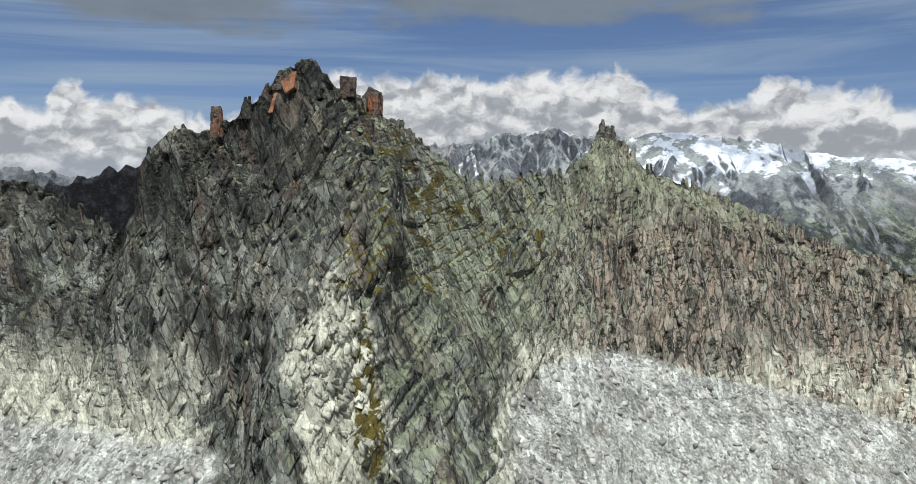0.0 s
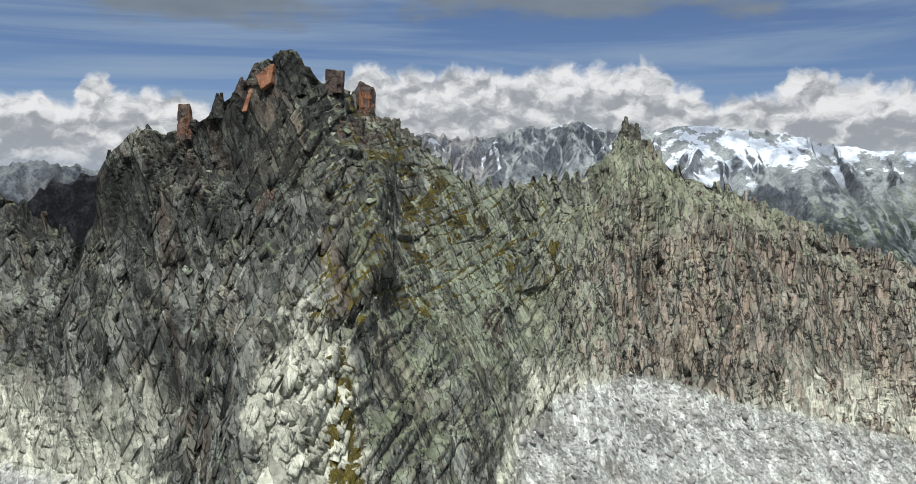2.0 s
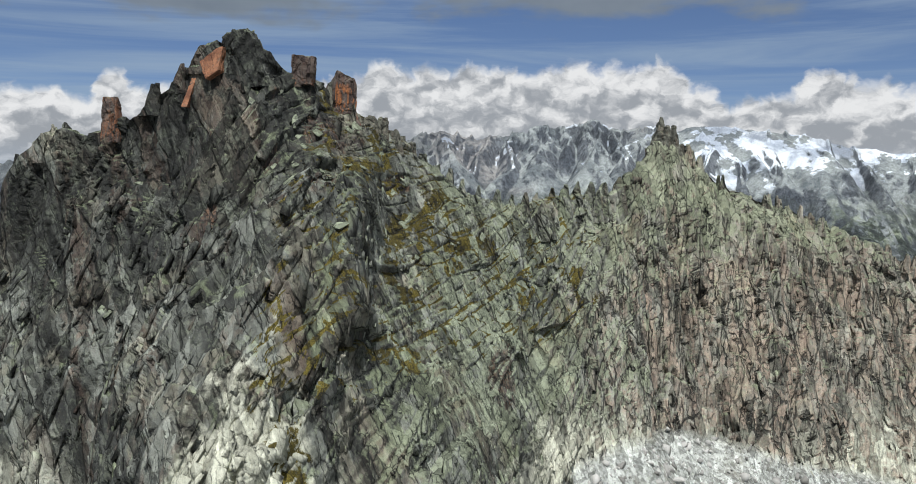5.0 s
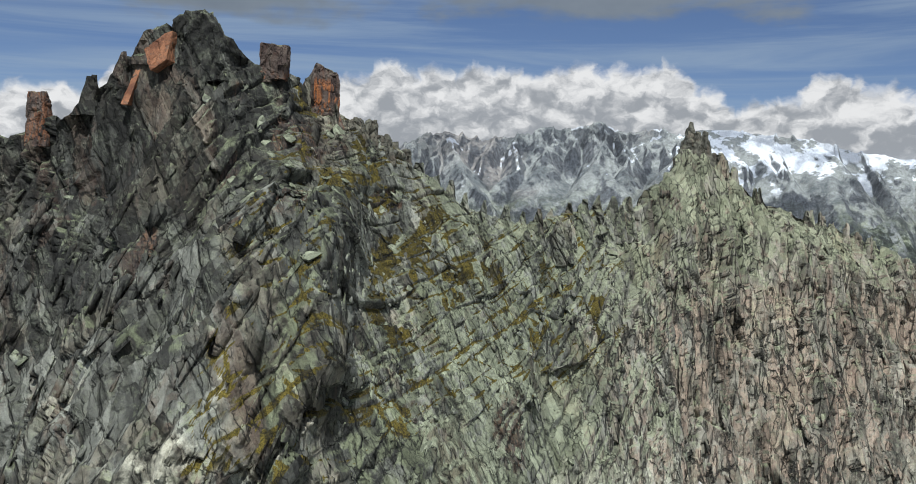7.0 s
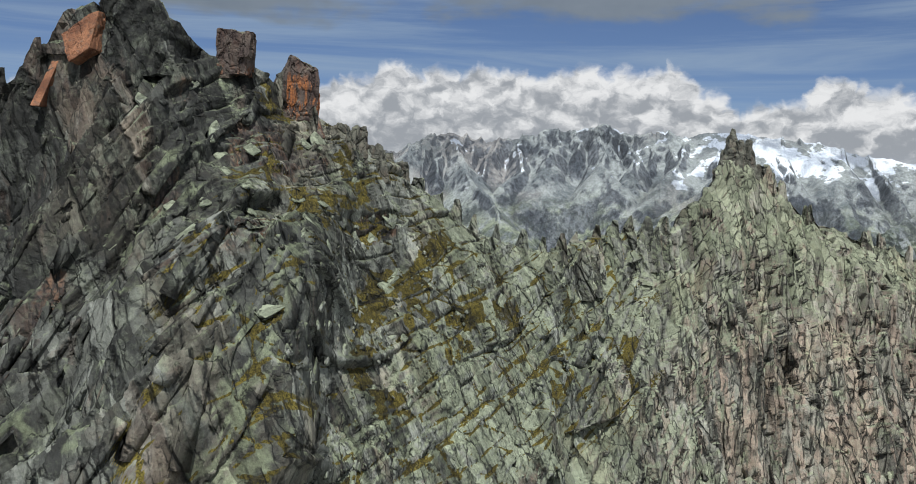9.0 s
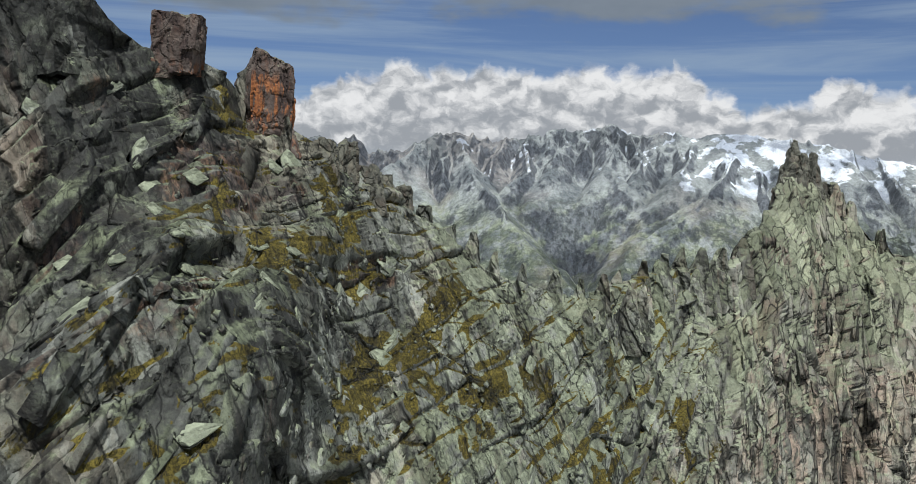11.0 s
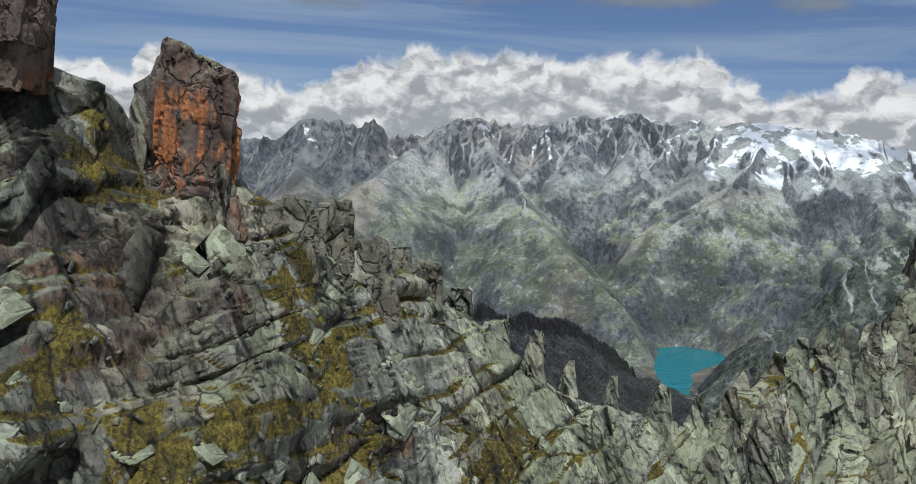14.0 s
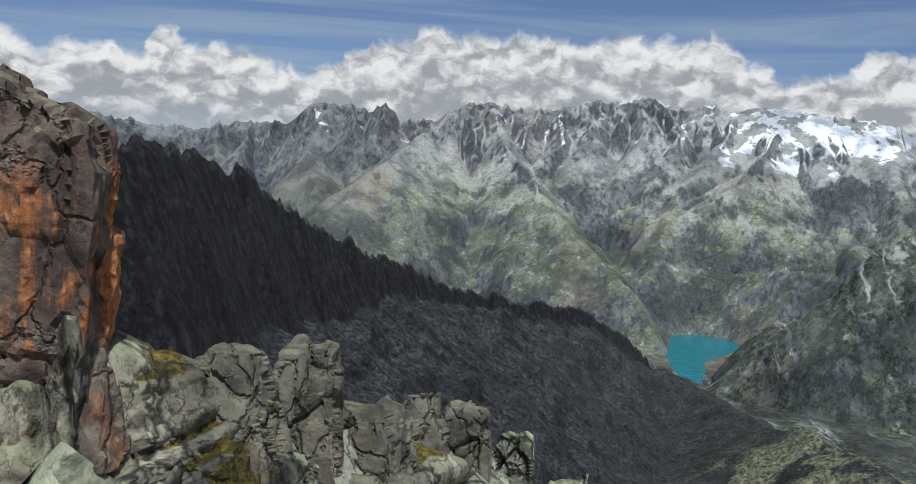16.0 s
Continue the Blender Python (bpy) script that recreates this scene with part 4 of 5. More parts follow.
def spurs():
    """Ribs that come down from the far crest, each with its own length."""
    rng = np.random.default_rng(31)
    lines = []
    for crest, _ in (FAR_CREST_LEFT, FAR_CREST_MIDDLE, FAR_CREST_ICE):
        pts = np.array(crest, float)
        for k in np.arange(0.3, len(pts) - 1, 0.62):
            i, f = int(k), k % 1
            x, y, z = pts[i] * (1 - f) + pts[i + 1] * f
            far, way = rng.uniform(160, 430), rng.uniform(-0.35, 0.35)
            line = [(x, y, z + rng.uniform(-5, 18))]
            for s in (0.25, 0.5, 0.75, 1.0):
                line.append((x + far * s * (way + rng.uniform(-0.15, 0.15)), y - far * s, z - far * s * rng.uniform(0.5, 0.66)))
            lines.append((line, rng.uniform(1.2, 1.7)))
    for crest, _ in FAR_RIBS[2:3]:
        pts = np.array(crest, float)[:5]
        for k in np.arange(0.5, len(pts) - 1, 0.5):
            i, f = int(k), k % 1
            x, y, z = pts[i] * (1 - f) + pts[i + 1] * f
            for side in (-1, 1):
                far, way = rng.uniform(150, 330), rng.uniform(-0.6, 0.1)
                line = [(x, y, z)]
                for s in (0.3, 0.65, 1.0):
                    line.append((x + side * far * s, y + far * s * way, z - far * s * rng.uniform(0.5, 0.65)))
                lines.append((line, rng.uniform(0.9, 1.15)))
    return lines


def far_country():
    az = np.radians(np.concatenate([np.linspace(-46, -36, 40, endpoint=False), np.linspace(-36, 34, 860), np.linspace(34, 46, 41)[1:]]))
    rr = spaced([(1500, 14), (3600, 9), (4600, 8), (4750, 12)])
    a, r = np.meshgrid(az, rr, indexing="ij")
    xy = np.stack([r * np.sin(a), r * np.cos(a)], -1).reshape(-1, 2)
    p3 = np.concatenate([xy, np.zeros((len(xy), 1))], 1)
    bend = np.stack([fractal(p3 / 260 + 5, 5, 0.55, 31), fractal(p3 / 260 + 9, 5, 0.55, 47)], 1)
    z = ridge_field(xy + bend * 20, [FAR_CREST_LEFT, FAR_CREST_MIDDLE, FAR_CREST_ICE] + FAR_RIBS + LAKE_SPURS + spurs(), 1 + 0.22 * fractal(p3 / 240, 3, 0.5, 77))
    apron = np.interp(xy[:, 1], [3200, 3450, 4450], [-545, -470, -20]) + 60 * fractal(p3 / 420 + 3, 3, 0.5, 93) * np.clip((xy[:, 1] - 3450) / 400, 0, 1)
    apron = apron - 60 * np.clip(1 - (np.abs(xy[:, 0] - 560) - 350) / 140, 0, 1) - 150 * np.clip((-500 - xy[:, 0]) / 200, 0, 1)
    z = np.maximum(z, np.maximum(apron, -560) + 8 * fractal(p3 / 200, 4, 0.5, 91))
    rocky = fractal(p3 / 150, 7, 0.58, 55, True)
    sharp = fractal(p3 / 60 + 3, 4, 0.55, 65, True)
    high = np.clip((z + 545) / 220, 0.06, 1)
    fine = fractal(p3 / 38 + 1, 3, 0.6, 69, True)
    # rough walls under the crest, smoother slopes and ice below
    crest_z = np.interp(xy[:, 0], [-2000, -1000, 0, 500, 1300, 2000], [190, 310, 330, 400, 350, 240])
    wall = np.clip(1 - (crest_z - z - 60) / 120, 0, 1)
    spur = np.clip((2950 - xy[:, 1]) / 200, 0, 1)
    ice = np.clip((xy[:, 0] - 780) / 200, 0, 1) * np.clip((xy[:, 1] - 3950) / 150, 0, 1)
    much = np.maximum(0.34 + 0.8 * wall, 0.9 * spur) * (1 - 0.65 * ice)
    rills = fractal(np.stack([xy[:, 0] / 26, xy[:, 1] / 140, z / 500], 1), 4, 0.55, 83, True)
    z = z + ((rocky * 12 - 5) * much + (sharp * 4 + fine * 1.6) * (0.4 + 0.75 * wall) * (1 - 0.6 * ice) + rills * (1.8 + 5.0 * wall) * (1 - 0.7 * ice)) * high
    d = shore_distance(xy + 14 * bend, LAKE)
    z = np.maximum(z, -518 + 0.12 * np.clip(d, 0, 150))
    z = np.minimum(z, -518 + 1.3 * np.maximum(d, -40))
    grid = np.concatenate([xy, z[:, None]], 1).reshape(*a.shape, 3)
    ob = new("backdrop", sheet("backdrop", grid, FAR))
    tagged(ob, "distant grey alpine range with snowfields above a valley", "mountain range", kind="structure")


far_country()

water = new("water", mesh_of("water", np.array([(150, 2450, -520), (960, 2450, -520), (960, 3650, -520), (150, 3650, -520)], float), [(0, 1, 2, 3)], WATER))
tagged(water, "still turquoise mountain lake in the valley", "lake", kind="structure")

# crest of the dark ridge behind, and how high its cliff stands there
DARK_LINE = [(-330, 545, -45), (-262, 588, 18), (-204, 602, 33), (-208, 676, 28), (-211, 782, 16), (-208, 867, -2), (-192, 975, -37), (-177, 1131, -69), (-127, 1391, -129), (-37, 1646, -179), (85, 1794, -208), (185, 1936, -284), (274, 1974, -372), (399, 2001, -450), (610, 1940, -495)]
DARK_CLIFF = [90, 105, 110, 105, 95, 90, 70, 40, 25, 25, 30, 40, 30, 10, 5]


# the shoulder below it, which closes the valley towards the lake
SHOULDER = [(250, 1890, -318), (283, 1750, -331), (318, 1450, -302), (332, 1250, -252), (327, 1080, -232), (312, 950, -216), (300, 700, -190)]


def dark_ridge():
    xs, ys = spaced([(-700, 9), (-330, 3.2), (60, 3.2), (500, 6), (900, 9)]), spaced([(330, 4), (1100, 4), (2100, 7)])
    x, y = np.meshgrid(xs, ys, indexing="ij")
    xy = np.stack([x, y], -1).reshape(-1, 2)
    p3 = np.concatenate([xy, np.zeros((len(xy), 1))], 1)
    wave = np.stack([fractal(p3 / 60 + 2, 3, 0.45, 12), fractal(p3 / 60 + 8, 3, 0.45, 14)], 1)
    q = xy + wave * 6.5
    pts = np.array(DARK_LINE, float)
    z = np.full(len(xy), -1e9)
    for a, b, ca, cb in zip(pts[:-1], pts[1:], DARK_CLIFF[:-1], DARK_CLIFF[1:]):
        ab = b[:2] - a[:2]
        s = np.clip(((q - a[:2]) @ ab) / (ab @ ab), 0, 1)
        d = np.linalg.norm(q - a[:2] - s[:, None] * ab, axis=1)
        cliff = ca + s * (cb - ca)
        steep = np.minimum(d * 2.3, cliff)
        z = np.maximum(z, a[2] + s * (b[2] - a[2]) - steep - 0.56 * np.maximum(d - cliff / 2.3, 0) - 0.1 * d)
    pts = np.array(SHOULDER, float)
    for a, b in zip(pts[:-1], pts[1:]):
        ab = b[:2] - a[:2]
        s = np.clip(((q - a[:2]) @ ab) / (ab @ ab), 0, 1)
        d = np.linalg.norm(q - a[:2] - s[:, None] * ab, axis=1)
        z = np.maximum(z, a[2] + s * (b[2] - a[2]) - 6 - 0.52 * d)
    teeth = fractal(p3 / 40, 2, 0.4, 17, True)
    rib = fractal(np.stack([(xy[:, 0] * 0.5 + xy[:, 1] * 0.86) / 22, z / 160, z * 0], 1), 4, 0.6, 27, True)
    z = z + 3.8 * teeth + 5 * fractal(p3 / 60, 3, 0.5, 19) + 3.0 * rib * np.clip((z + 330) / 150, 0.25, 1) + 1.6 * fractal(p3 / 14, 3, 0.6, 29, True)
    z = np.maximum(z, -640)
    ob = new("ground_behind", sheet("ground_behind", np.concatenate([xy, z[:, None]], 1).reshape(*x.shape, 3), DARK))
    tagged(ob, "rocky ridge with scree towards the lake, coloured as under cloud shadow", "ridge", kind="structure")


dark_ridge()


# ---- rocks ----
def hull_points(rng, count, power=0.45):
    u = rng.uniform(-1, 1, (count, 3))
    u /= np.abs(u).max(1, keepdims=True)
    return np.sign(u) * np.abs(u) ** power


def hull(points):
    """Vertices and triangles of the convex hull."""
    bm = bmesh.new()
    for c in points:
        bm.verts.new(c)
    made = bmesh.ops.convex_hull(bm, input=bm.verts[:])
    bmesh.ops.delete(bm, geom=[v for v in bm.verts if not v.link_faces], context="VERTS")
    bmesh.ops.triangulate(bm, faces=bm.faces[:])
    bm.verts.index_update()
    v = np.array([x.co for x in bm.verts])
    f = np.array([[w.index for w in face.verts] for face in bm.faces])
    bm.free()
    return v, f


rng = np.random.default_rng(4)
BLOCKS = [hull(hull_points(rng, 12, 0.35)) for _ in range(36)]
STONES = [hull(hull_points(rng, 9, 0.7)) for _ in range(14)]


def frames_at(places, outs, rng, jitter, ledge=False):
    """Axes for blocks that lie on the rock: across, outward and along the joints."""
    along = (np.array(LEDGE_AXIS) if ledge else joint_axis(places[:, 0])) + rng.normal(0, 0.08, places.shape)
    swing = np.stack([smooth_noise(places * 0.16 + s, s) for s in (1, 2, 3)], 1)
    out = outs + rng.normal(0, jitter, places.shape) + 0.14 * swing
    out /= np.linalg.norm(out, axis=1, keepdims=True)
    along -= (along * out).sum(1, keepdims=True) * out
    along /= np.linalg.norm(along, axis=1, keepdims=True)
    across = np.cross(out, along)
    return np.stack([across, -out, along], 2) * np.array([1, -1, 1])


def pile(kinds, places, axes, sizes, rng):
    """One mesh of many blocks: places and triangles."""
    vs, fs, base = [], [], 0
    pick = rng.integers(0, len(kinds), len(places))
    for k, (v, f) in enumerate(kinds):
        some = np.flatnonzero(pick == k)
        q = np.einsum("nij,nvj->nvi", axes[some], v[None] * sizes[some][:, None, :]) + places[some][:, None, :]
        vs.append(q.reshape(-1, 3))
        fs.append((f[None] + (base + np.arange(len(some)) * len(v))[:, None, None]).reshape(-1, 3))
        base += len(some) * len(v)
    return np.concatenate(vs), np.concatenate(fs)


def pick_places(count, rng, keep):
    """Places on the mountain's face, evenly by area, where keep(place, out) allows."""
    a = SURFACE[1:, :-1] - SURFACE[:-1, :-1]
    b = SURFACE[:-1, 1:] - SURFACE[:-1, :-1]
    area = np.linalg.norm(np.cross(a, b), axis=2)
    p, o = SURFACE[:-1, :-1].reshape(-1, 3), OUTWARD[:-1, :-1].reshape(-1, 3)
    w = area.ravel() * keep(p, o)
    i = rng.choice(len(p), count, p=w / w.sum())
    return p[i] + rng.normal(0, 0.1, (count, 3)), o[i]


def on_wall(p, o):
    return (p[:, 1] < crest_y(p[:, 0]) + 5) * (p[:, 2] > -75) * (p[:, 1] > 128) * (1 - scree(p)) * (np.abs(p[:, 0] - 20) < 170)


def below_crest(p, o):
    return on_wall(p, o) * (p[:, 1] < crest_y(p[:, 0]) - 3.5)


def off_ledges(p, o):
    return below_crest(p, o) * (1 - 0.92 * np.exp(-((p[:, 0] + 7) / 17) ** 4) * np.clip((p[:, 1] - 188) / 10, 0, 1))


def shelf(p, o):
    """The broken ledges between the tower and the notch, which the path passes nearest."""
    return below_crest(p, o) * np.exp(-((p[:, 0] + 6) / 26) ** 2) * (p[:, 1] > 186)


def dark_wall(p, o):
    """The steep jointed face under the summit."""
    return off_ledges(p, o) * np.clip((-13 - p[:, 0]) / 6, 0, 1) * (p[:, 0] > -78) * (p[:, 2] > -42) * (1 - np.exp(-(((p[:, 0] + 23.5) / 7) ** 4 + ((p[:, 2] + 29) / 12) ** 4)))


def outcrop(p, o):
    """The pale rib of stacked blocks in front of the wall."""
    return below_crest(p, o) * np.exp(-(((p[:, 0] + 23.5) / 6) ** 4 + ((p[:, 2] + 27) / 11) ** 4)) * (p[:, 1] < 176)


def slabs():
    rng = np.random.default_rng(9)
    near = []
    for count, low, high, keep, jitter in (
        (500, (0.5, 0.12, 1.2), (1.3, 0.26, 3.0), off_ledges, 0.03),
        (1500, (0.2, 0.08, 0.4), (0.6, 0.22, 1.5), off_ledges, 0.06),
        (260, (0.3, 0.2, 1.5), (0.9, 0.4, 4.5), dark_wall, 0.03),
        (320, (0.35, 0.16, 0.4), (1.1, 0.36, 1.4), shelf, 0.07),
        (220, (0.4, 0.25, 0.5), (1.6, 0.6, 2.2), outcrop, 0.07),
        (3600, (0.05, 0.05, 0.08), (0.3, 0.15, 0.42), shelf, 0.25),
    ):
        p, o = pick_places(count, rng, keep)
        sizes = rng.uniform(0, 1, (count, 3)) ** 1.8 * (np.array(high) - low) + low
        axes = frames_at(p, o, rng, jitter, keep is shelf)
        p = p - o * sizes[:, 1:2] * (0.85 if keep is shelf else 0.45 if keep is outcrop else 0.58 if keep is dark_wall else 0.8)
        single = np.zeros(count, bool)
        if keep is shelf and high[0] > 1:
            single[:300] = True
            for k in range(300):
                near.append((p[k], axes[k], sizes[k]))
        rest = ~single
        verts, tris = pile(BLOCKS, p[rest], axes[rest], sizes[rest], rng)
        ob = new("slabs", mesh_of("slabs", verts, tris, CLIFF))
        ob.parent = MOUNTAIN
        tagged(ob, "angular lichened granite slabs of many sizes", kind="stuff")
    shared = [mesh_of("slab", v, f, CLIFF) for v, f in BLOCKS]
    for k, (p, m, size) in enumerate(near):
        ob = new("slab", shared[k % len(shared)])
        ob.parent = MOUNTAIN
        turn = Matrix(m.tolist()).to_4x4()
        ob.matrix_basis = Matrix.Translation(p.tolist()) @ turn @ Matrix.Diagonal((*size.tolist(), 1))


def boulders():
    rng = np.random.default_rng(10)
    count = 8000
    p, o = pick_places(count, rng, lambda p, o: scree(p) * (p[:, 1] > 140) * (p[:, 0] < 150) * (p[:, 0] > -130))
    size = 0.24 + 0.95 * rng.uniform(0, 1, (count, 1)) ** 4
    turn = np.linalg.qr(rng.normal(0, 1, (count, 3, 3)))[0]
    verts, tris = pile(STONES, p, turn, size * rng.uniform(0.6, 1.2, (count, 3)), rng)
    ob = new("scree", mesh_of("scree", verts, tris, PALE))
    tagged(ob, "pale angular granite boulders lying on a slope", "scree", kind="stuff")


slabs()
boulders()


# ---- towers and teeth on the crest ----
def crag(name, base, top, width, depth, seed, material, label, taper=0.35, power=0.4, detail=4, rough=1.0, group="", shape=None):
    """A standing rock: a tapering block with flat joint faces, edges broken."""
    rng = np.random.default_rng(seed)
    pts = hull_points(rng, 22, power)
    pts = np.concatenate([pts, [(-1, -1, -1), (1, -1, -1), (1, 1, -1), (-1, 1, -1)]])
    v, f = hull(pts if shape is None else np.array(shape))
    bm = bmesh.new()
    made = [bm.verts.new(c) for c in v]
    for t in f:
        bm.faces.new([made[k] for k in t])
    tall = top[2] - base[2]
    for c in bm.verts:
        t = (c.co.z + 1) / 2
        r = 1 - taper * t
        c.co = (base[0] + (top[0] - base[0]) * t + c.co.x * width / 2 * r, base[1] + (top[1] - base[1]) * t + c.co.y * depth / 2 * r, base[2] + tall * t)
    want = max(width, tall) / 2 ** detail * 1.6
    for _ in range(6):
        long = [e for e in bm.edges if e.calc_length() > want]
        if not long:
            break
        bmesh.ops.subdivide_edges(bm, edges=long, cuts=1)
        bmesh.ops.triangulate(bm, faces=bm.faces[:])
    bm.normal_update()
    q = np.array([c.co for c in bm.verts])
    out = np.array([c.normal for c in bm.verts])
    size = min(width, depth, tall)
    s, e, _ = blocky(q, (0.12, 0.1, 1), (1, 0, 0), (size * 0.42, size * 0.42, size * 0.8), seed)
    s2, e2, _ = blocky(q, (0.12, 0.1, 1), (1, 0, 0), (size * 0.16, size * 0.16, size * 0.3), seed + 3)
    move = size * rough * (0.16 * s + 0.07 * s2 - 0.06 * np.clip(1 - e / 0.12, 0, 1) + 0.02 * fractal(q * 4 / size, 3, 0.5, seed))
    for c, d, o in zip(bm.verts, move, out):
        c.co += Vector(o) * float(d)
    me = bpy.data.meshes.new(name)
    bm.to_mesh(me)
    bm.free()
    me.materials.append(material)
    return tagged(new(name, me), label, "rock", group)


# corners of the tower in halves of its width, depth and height
TOWER = [(-0.95, 0.0, -1), (-0.25, -0.8, -1), (0.6, -0.5, -1), (0.6, 0.4, -1), (-0.9, 0.6, -1), (-1.05, 0.05, 0.5), (-1.05, 0.8, 0.52), (-0.28, -1, -0.3), (0.98, -0.62, -0.4), (-0.25, -1.02, 0.66), (1.03, -0.62, 0.6), (0.9, 0.4, 0.6), (0.86, -0.55, 0.8), (0.74, 0.35, 0.8), (-0.62, -0.3, 0.84), (-0.6, 0.4, 0.84), (0.3, -0.7, 0.94), (-0.16, -0.7, 1.02), (-0.28, 0.2, 1.04)]
TOOTH = [(-0.85, -0.9, -1), (0.7, -0.8, -1), (0.75, 0.9, -1), (-0.85, 0.9, -1), (-0.75, -0.7, 0.95), (0.15, -0.9, 0.85), (0.9, -0.7, 0.62), (0.95, 0.6, 0.6), (1.0, -0.3, 0.1), (0.95, 0.4, -0.15), (-0.7, 0.6, 1.0), (0.3, 0.5, 0.9)]
crag("rock_tower", (-20.75, 217.8, 18.5), (-20.75, 217.8, 29.55), 5.3, 4.6, 3, RUST, "rust-orange granite tower standing on the crest", 0.0, 0.3, 6, 0.45, shape=TOWER)
crag("rock_tooth", (-25.7, 210, 26.4), (-25.7, 210, 31.4), 4.2, 3.4, 4, DULL_RUST, "square reddish granite block standing on the crest", 0.0, 0.25, 5, 0.35, shape=TOOTH)
crag("rock_tooth", (-54.2, 202.8, 16.5), (-54.3, 202.8, 23.4), 3.0, 2.8, 6, DULL_RUST, "rounded reddish granite tooth on the crest", 0.3, 0.6, 5, 0.5)
crag("summit_block", (-33.2, 202.8, 25), (-33.0, 202.8, 33.7), 8.4, 5.5, 8, CLIFF, "grey cracked granite summit block", 0.55, 0.4, 5, 0.6)
SLAB = [(-1, -0.5, 0.05), (-1, 0.8, 0.0), (-0.25, -0.6, -1), (-0.2, 0.9, -1), (0.8, -0.7, -0.45), (1, 0.8, -0.5), (0.9, -0.5, 0.95), (1, 0.7, 1), (0.45, -0.4, 0.9), (0.4, 0.6, 0.9)]
crag("rust_slab", (-37.5, 198.9, 25.8), (-37.4, 200.3, 30.9), 3.4, 2.6, 9, ORANGE, "smooth orange granite slab leaning on the summit", 0.0, 0.25, 6, 0.3, shape=SLAB)
crag("rust_slab", (-41.3, 198.9, 21.6), (-40.6, 201.2, 26.2), 0.9, 1.3, 10, ORANGE, "narrow orange granite slab set in the dark wall", 0.25, 0.25, 5, 0.2)
for k, (x, y, z, wide) in enumerate([(46.2, 288, 29.3, 6.4), (47.9, 288.6, 27.4, 4.6), (49.5, 289, 27.4, 5.0), (44.0, 286.5, 24.8, 4.6), (52.0, 290, 22.8, 4.6)]):
    crag("gendarme", (x + 0.4, y, 15.5), (x, y, z), wide, wide * 0.9, 12 + k, GREY_CRAG, "slender grey granite spike of a forked pinnacle", 0.82, 0.35, 5, 0.7, "spikes of the forked pinnacle")

PINNACLES = [(-16.4, 220.6, 1.4, 2.8), (-14.8, 222.2, 2.6, 2.2), (-13.4, 223.6, 1.7, 3.4), (-11.9, 228, 2.2, 1.8), (-10.6, 231, 2.2, 2.2), (-8.6, 234, 2.2, 2.0), (-6, 234.5, 2.2, 1.9), (-3.5, 234.5, 4.0, 2.0), (-1, 235, 3.0, 1.8), (2, 236.5, 3.4, 1.6), (5.5, 238, 4.6, 2.2), (8.5, 239.5, 3.6, 1.8), (11, 241.5, 4.8, 2.4), (13.5, 248, 3.6, 2.2), (17, 251, 4.0, 2.2), (20, 255, 4.6, 2.6), (22.5, 257.5, 5.0, 2.6), (26, 260.5, 4.2, 2.6), (29, 263, 4.2, 2.8), (33, 267, 4.0, 2.6)]
rng = np.random.default_rng(20)
for k in range(14):
    x = rng.uniform(0, 36)
    PINNACLES.append((x, float(crest_y(x)) - rng.uniform(0.3, 4.0), rng.uniform(1.4, 2.6), rng.uniform(1.6, 2.6)))
for k, (x, y, tall, wide) in enumerate(PINNACLES):
    drop = max(0.0, float(crest_y(x)) - y) * 0.7
    tall, wide = (tall * 0.68, wide * 1.35) if x > -5 else (tall, wide)
    z = float(np.interp(x, [c[0] for c in CREST], [c[2] for c in CREST])) - drop
    crag("rock_pinnacle", (x - 0.35, y + 0.6, z - (6.5 if x > -5 else 3.0)), (x + 0.24 * tall, y + 0.2, z + tall * 0.85), wide * (1.7 if x > -5 else 1.9), wide * (0.8 if x > -5 else 1.5), 40 + k, GREY_CRAG if x < -9 else CLIFF, "blunt grey-brown granite block on the ridge crest" if x < -9 else "sharp grey-green granite blade on the ridge crest", 0.88 if x > -5 else 0.66, 0.34, 6 if x < -5 else 4, 0.6, "pinnacles on the crest")
rng = np.random.default_rng(21)
for k in range(46):
    x = float(rng.choice([rng.uniform(52, 150), rng.uniform(-70, -38), rng.uniform(-110, -84)], p=[0.66, 0.2, 0.14]))
    z = float(np.interp(x, [c[0] for c in CREST], [c[2] for c in CREST]))
    tall, wide = rng.uniform(1.5, 4.0), rng.uniform(1.2, 2.6)
    y = float(crest_y(x)) + rng.uniform(-2, 1)
    crag("rock_pinnacle", (x, y, z - 3), (x + rng.uniform(-0.3, 0.9), y, z + tall * 0.7), wide * 1.4, wide, 90 + k, CLIFF, "sharp grey-green granite blade on the ridge crest", 0.7, 0.5, 3, 0.9, "pinnacles on the crest")


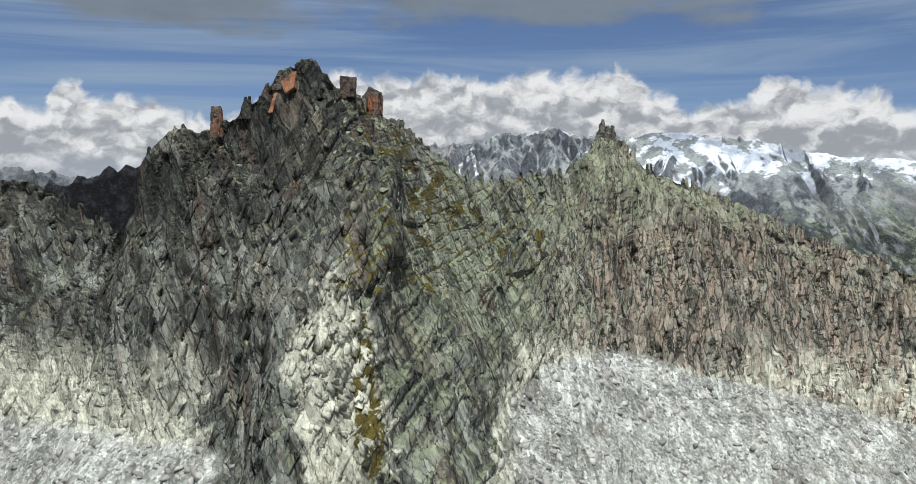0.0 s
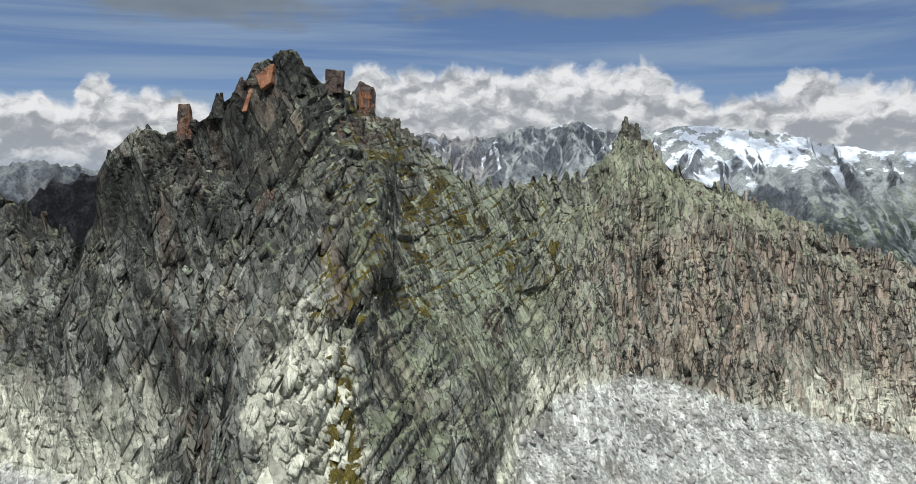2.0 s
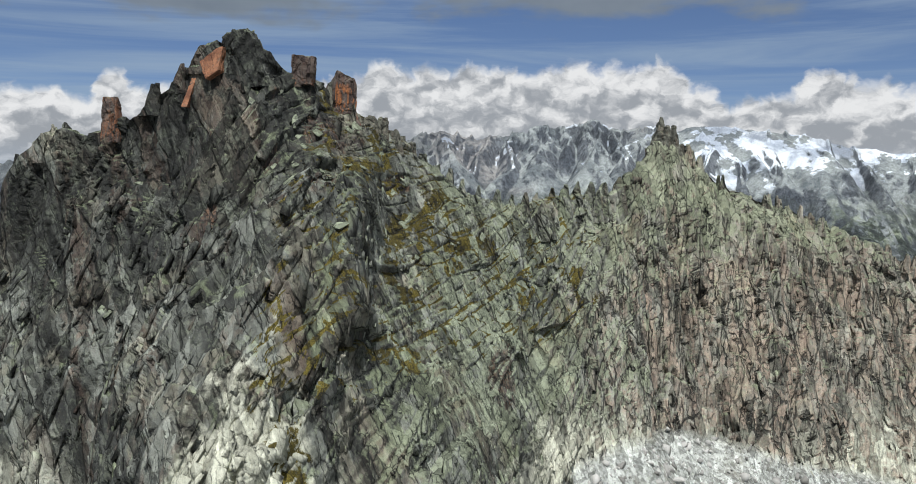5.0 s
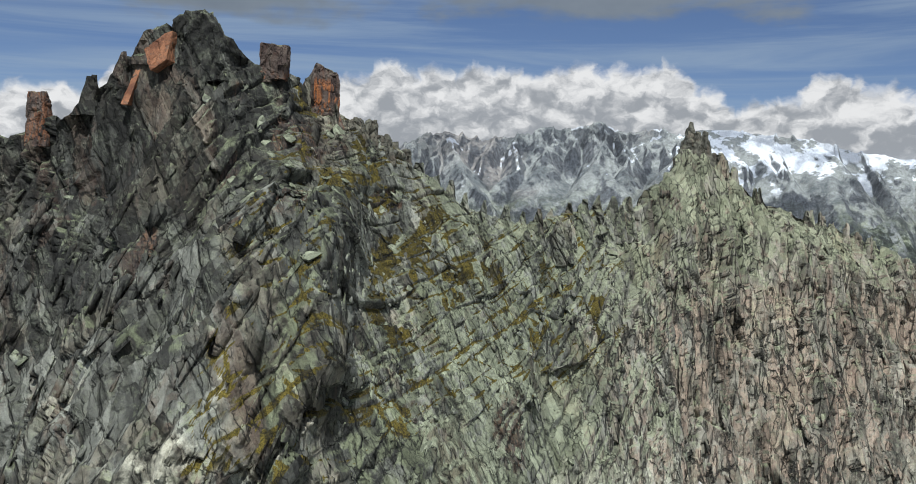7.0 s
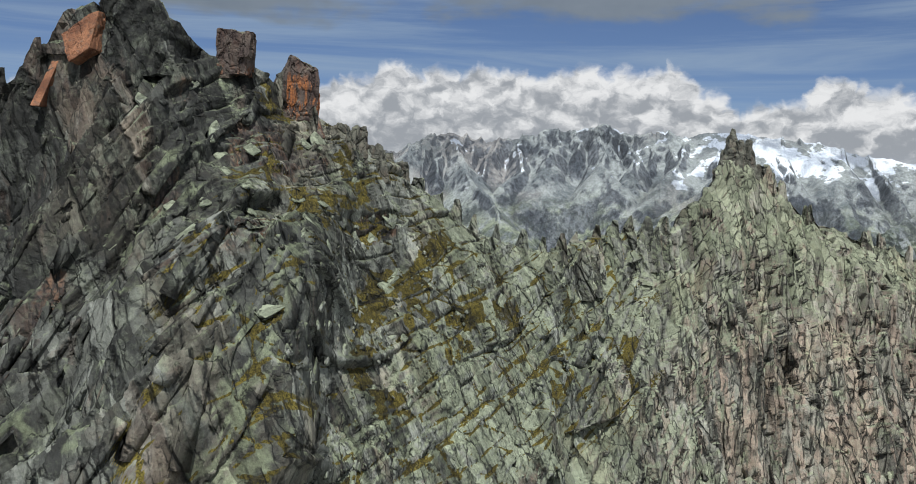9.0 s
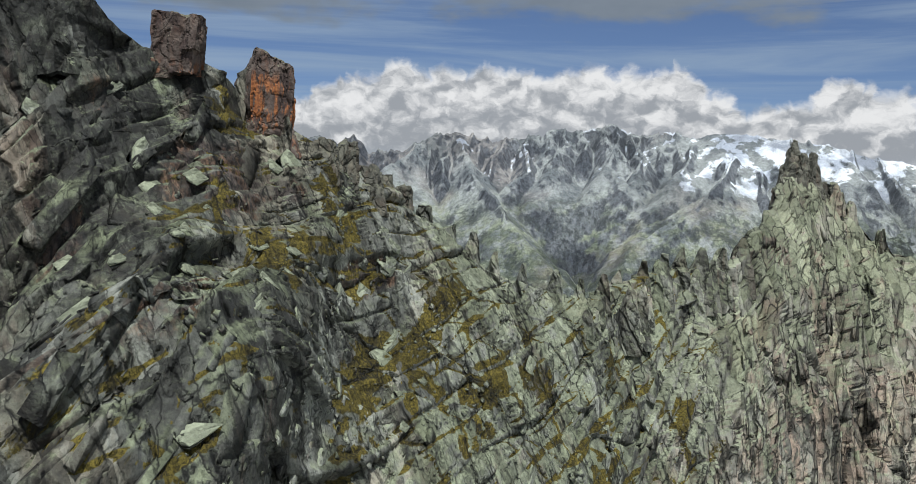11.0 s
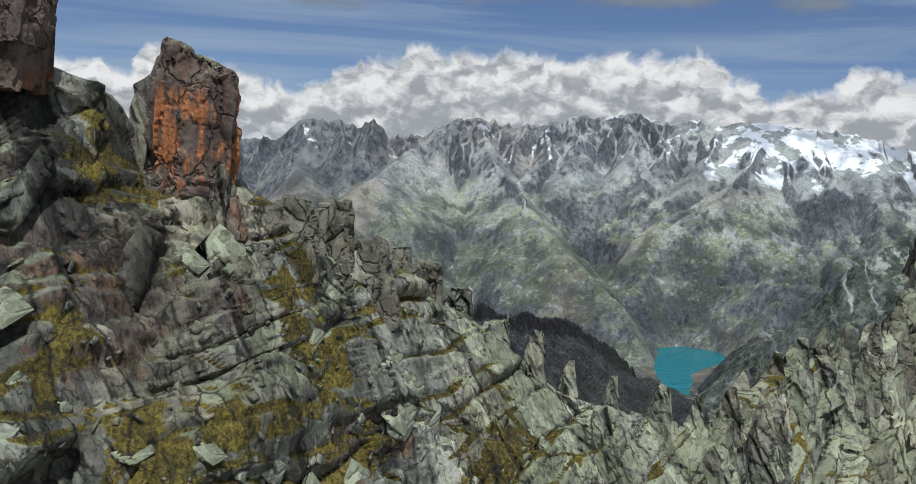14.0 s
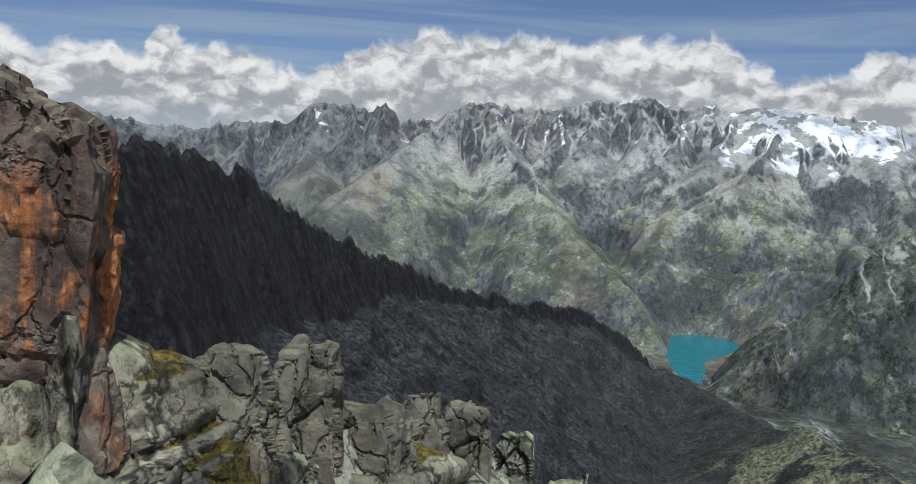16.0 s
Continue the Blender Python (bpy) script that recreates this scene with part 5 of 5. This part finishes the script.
# ---- flakes on the tower, turf ----
def flake_on(thing, base, top, width, depth, seed, material):
    ob = crag("flake", base, top, width, depth, seed, material, "grey lichened granite flake", 0.3, 0.3, 4, 0.5)
    del ob["category"]
    ob.parent = thing


TOWERS = [o for o in scene.objects if o.name.startswith("rock_tower")]
flake_on(TOWERS[0], (-18.5, 216.2, 18.0), (-18.7, 216.6, 24.2), 1.5, 1.6, 71, CLIFF)
flake_on(TOWERS[0], (-20.3, 215.6, 18.0), (-20.0, 215.9, 22.0), 2.2, 1.0, 72, CLIFF)
flake_on(TOWERS[0], (-22.9, 216.8, 21.5), (-22.4, 217.2, 28.2), 1.5, 2.2, 73, CLIFF)
flake_on(TOWERS[0], (-17.9, 216.6, 20.5), (-18.6, 217.0, 23.0), 1.2, 1.6, 74, DULL_RUST)
TEETH = [o for o in scene.objects if o.name.startswith("rock_tooth")]
flake_on(TEETH[0], (-24.3, 209.3, 28.2), (-24.0, 209.4, 30.9), 1.1, 2.2, 75, DULL_RUST)
flake_on(TEETH[0], (-26.6, 208.9, 26.0), (-26.4, 209.2, 28.6), 1.5, 0.9, 76, CLIFF)


def grass():
    """Tufts of short dry grass where turf has settled."""
    rng = np.random.default_rng(50)
    keep = (TURF > 0.55) & (SURFACE[..., 1] > 196) & (OUTWARD[..., 2] > 0.25) & (SURFACE[..., 0] < 16)
    spots = SURFACE[keep]
    spots = spots[rng.integers(0, len(spots), 9000)] + rng.normal(0, 0.08, (9000, 3)) * (1, 1, 0)
    blades = 5
    root = np.repeat(spots, blades, 0) + rng.normal(0, 0.05, (9000 * blades, 3)) * (1, 1, 0)
    tip = root + rng.normal(0, 0.06, root.shape) * (1, 1, 0.3) + np.array([0, 0, 0.11]) * rng.uniform(0.6, 1.5, (len(root), 1))
    side = rng.normal(0, 1, root.shape) * (1, 1, 0)
    side /= np.linalg.norm(side, axis=1, keepdims=True)
    verts = np.stack([root - side * 0.012 - (0, 0, 0.04), root + side * 0.012 - (0, 0, 0.04), tip], 1).reshape(-1, 3)
    ob = new("grass", mesh_of("grass", verts, np.arange(len(verts)).reshape(-1, 3), GRASS))
    tagged(ob, "short brown-green grass in the joints of the ledges", "grass", kind="stuff")


grass()
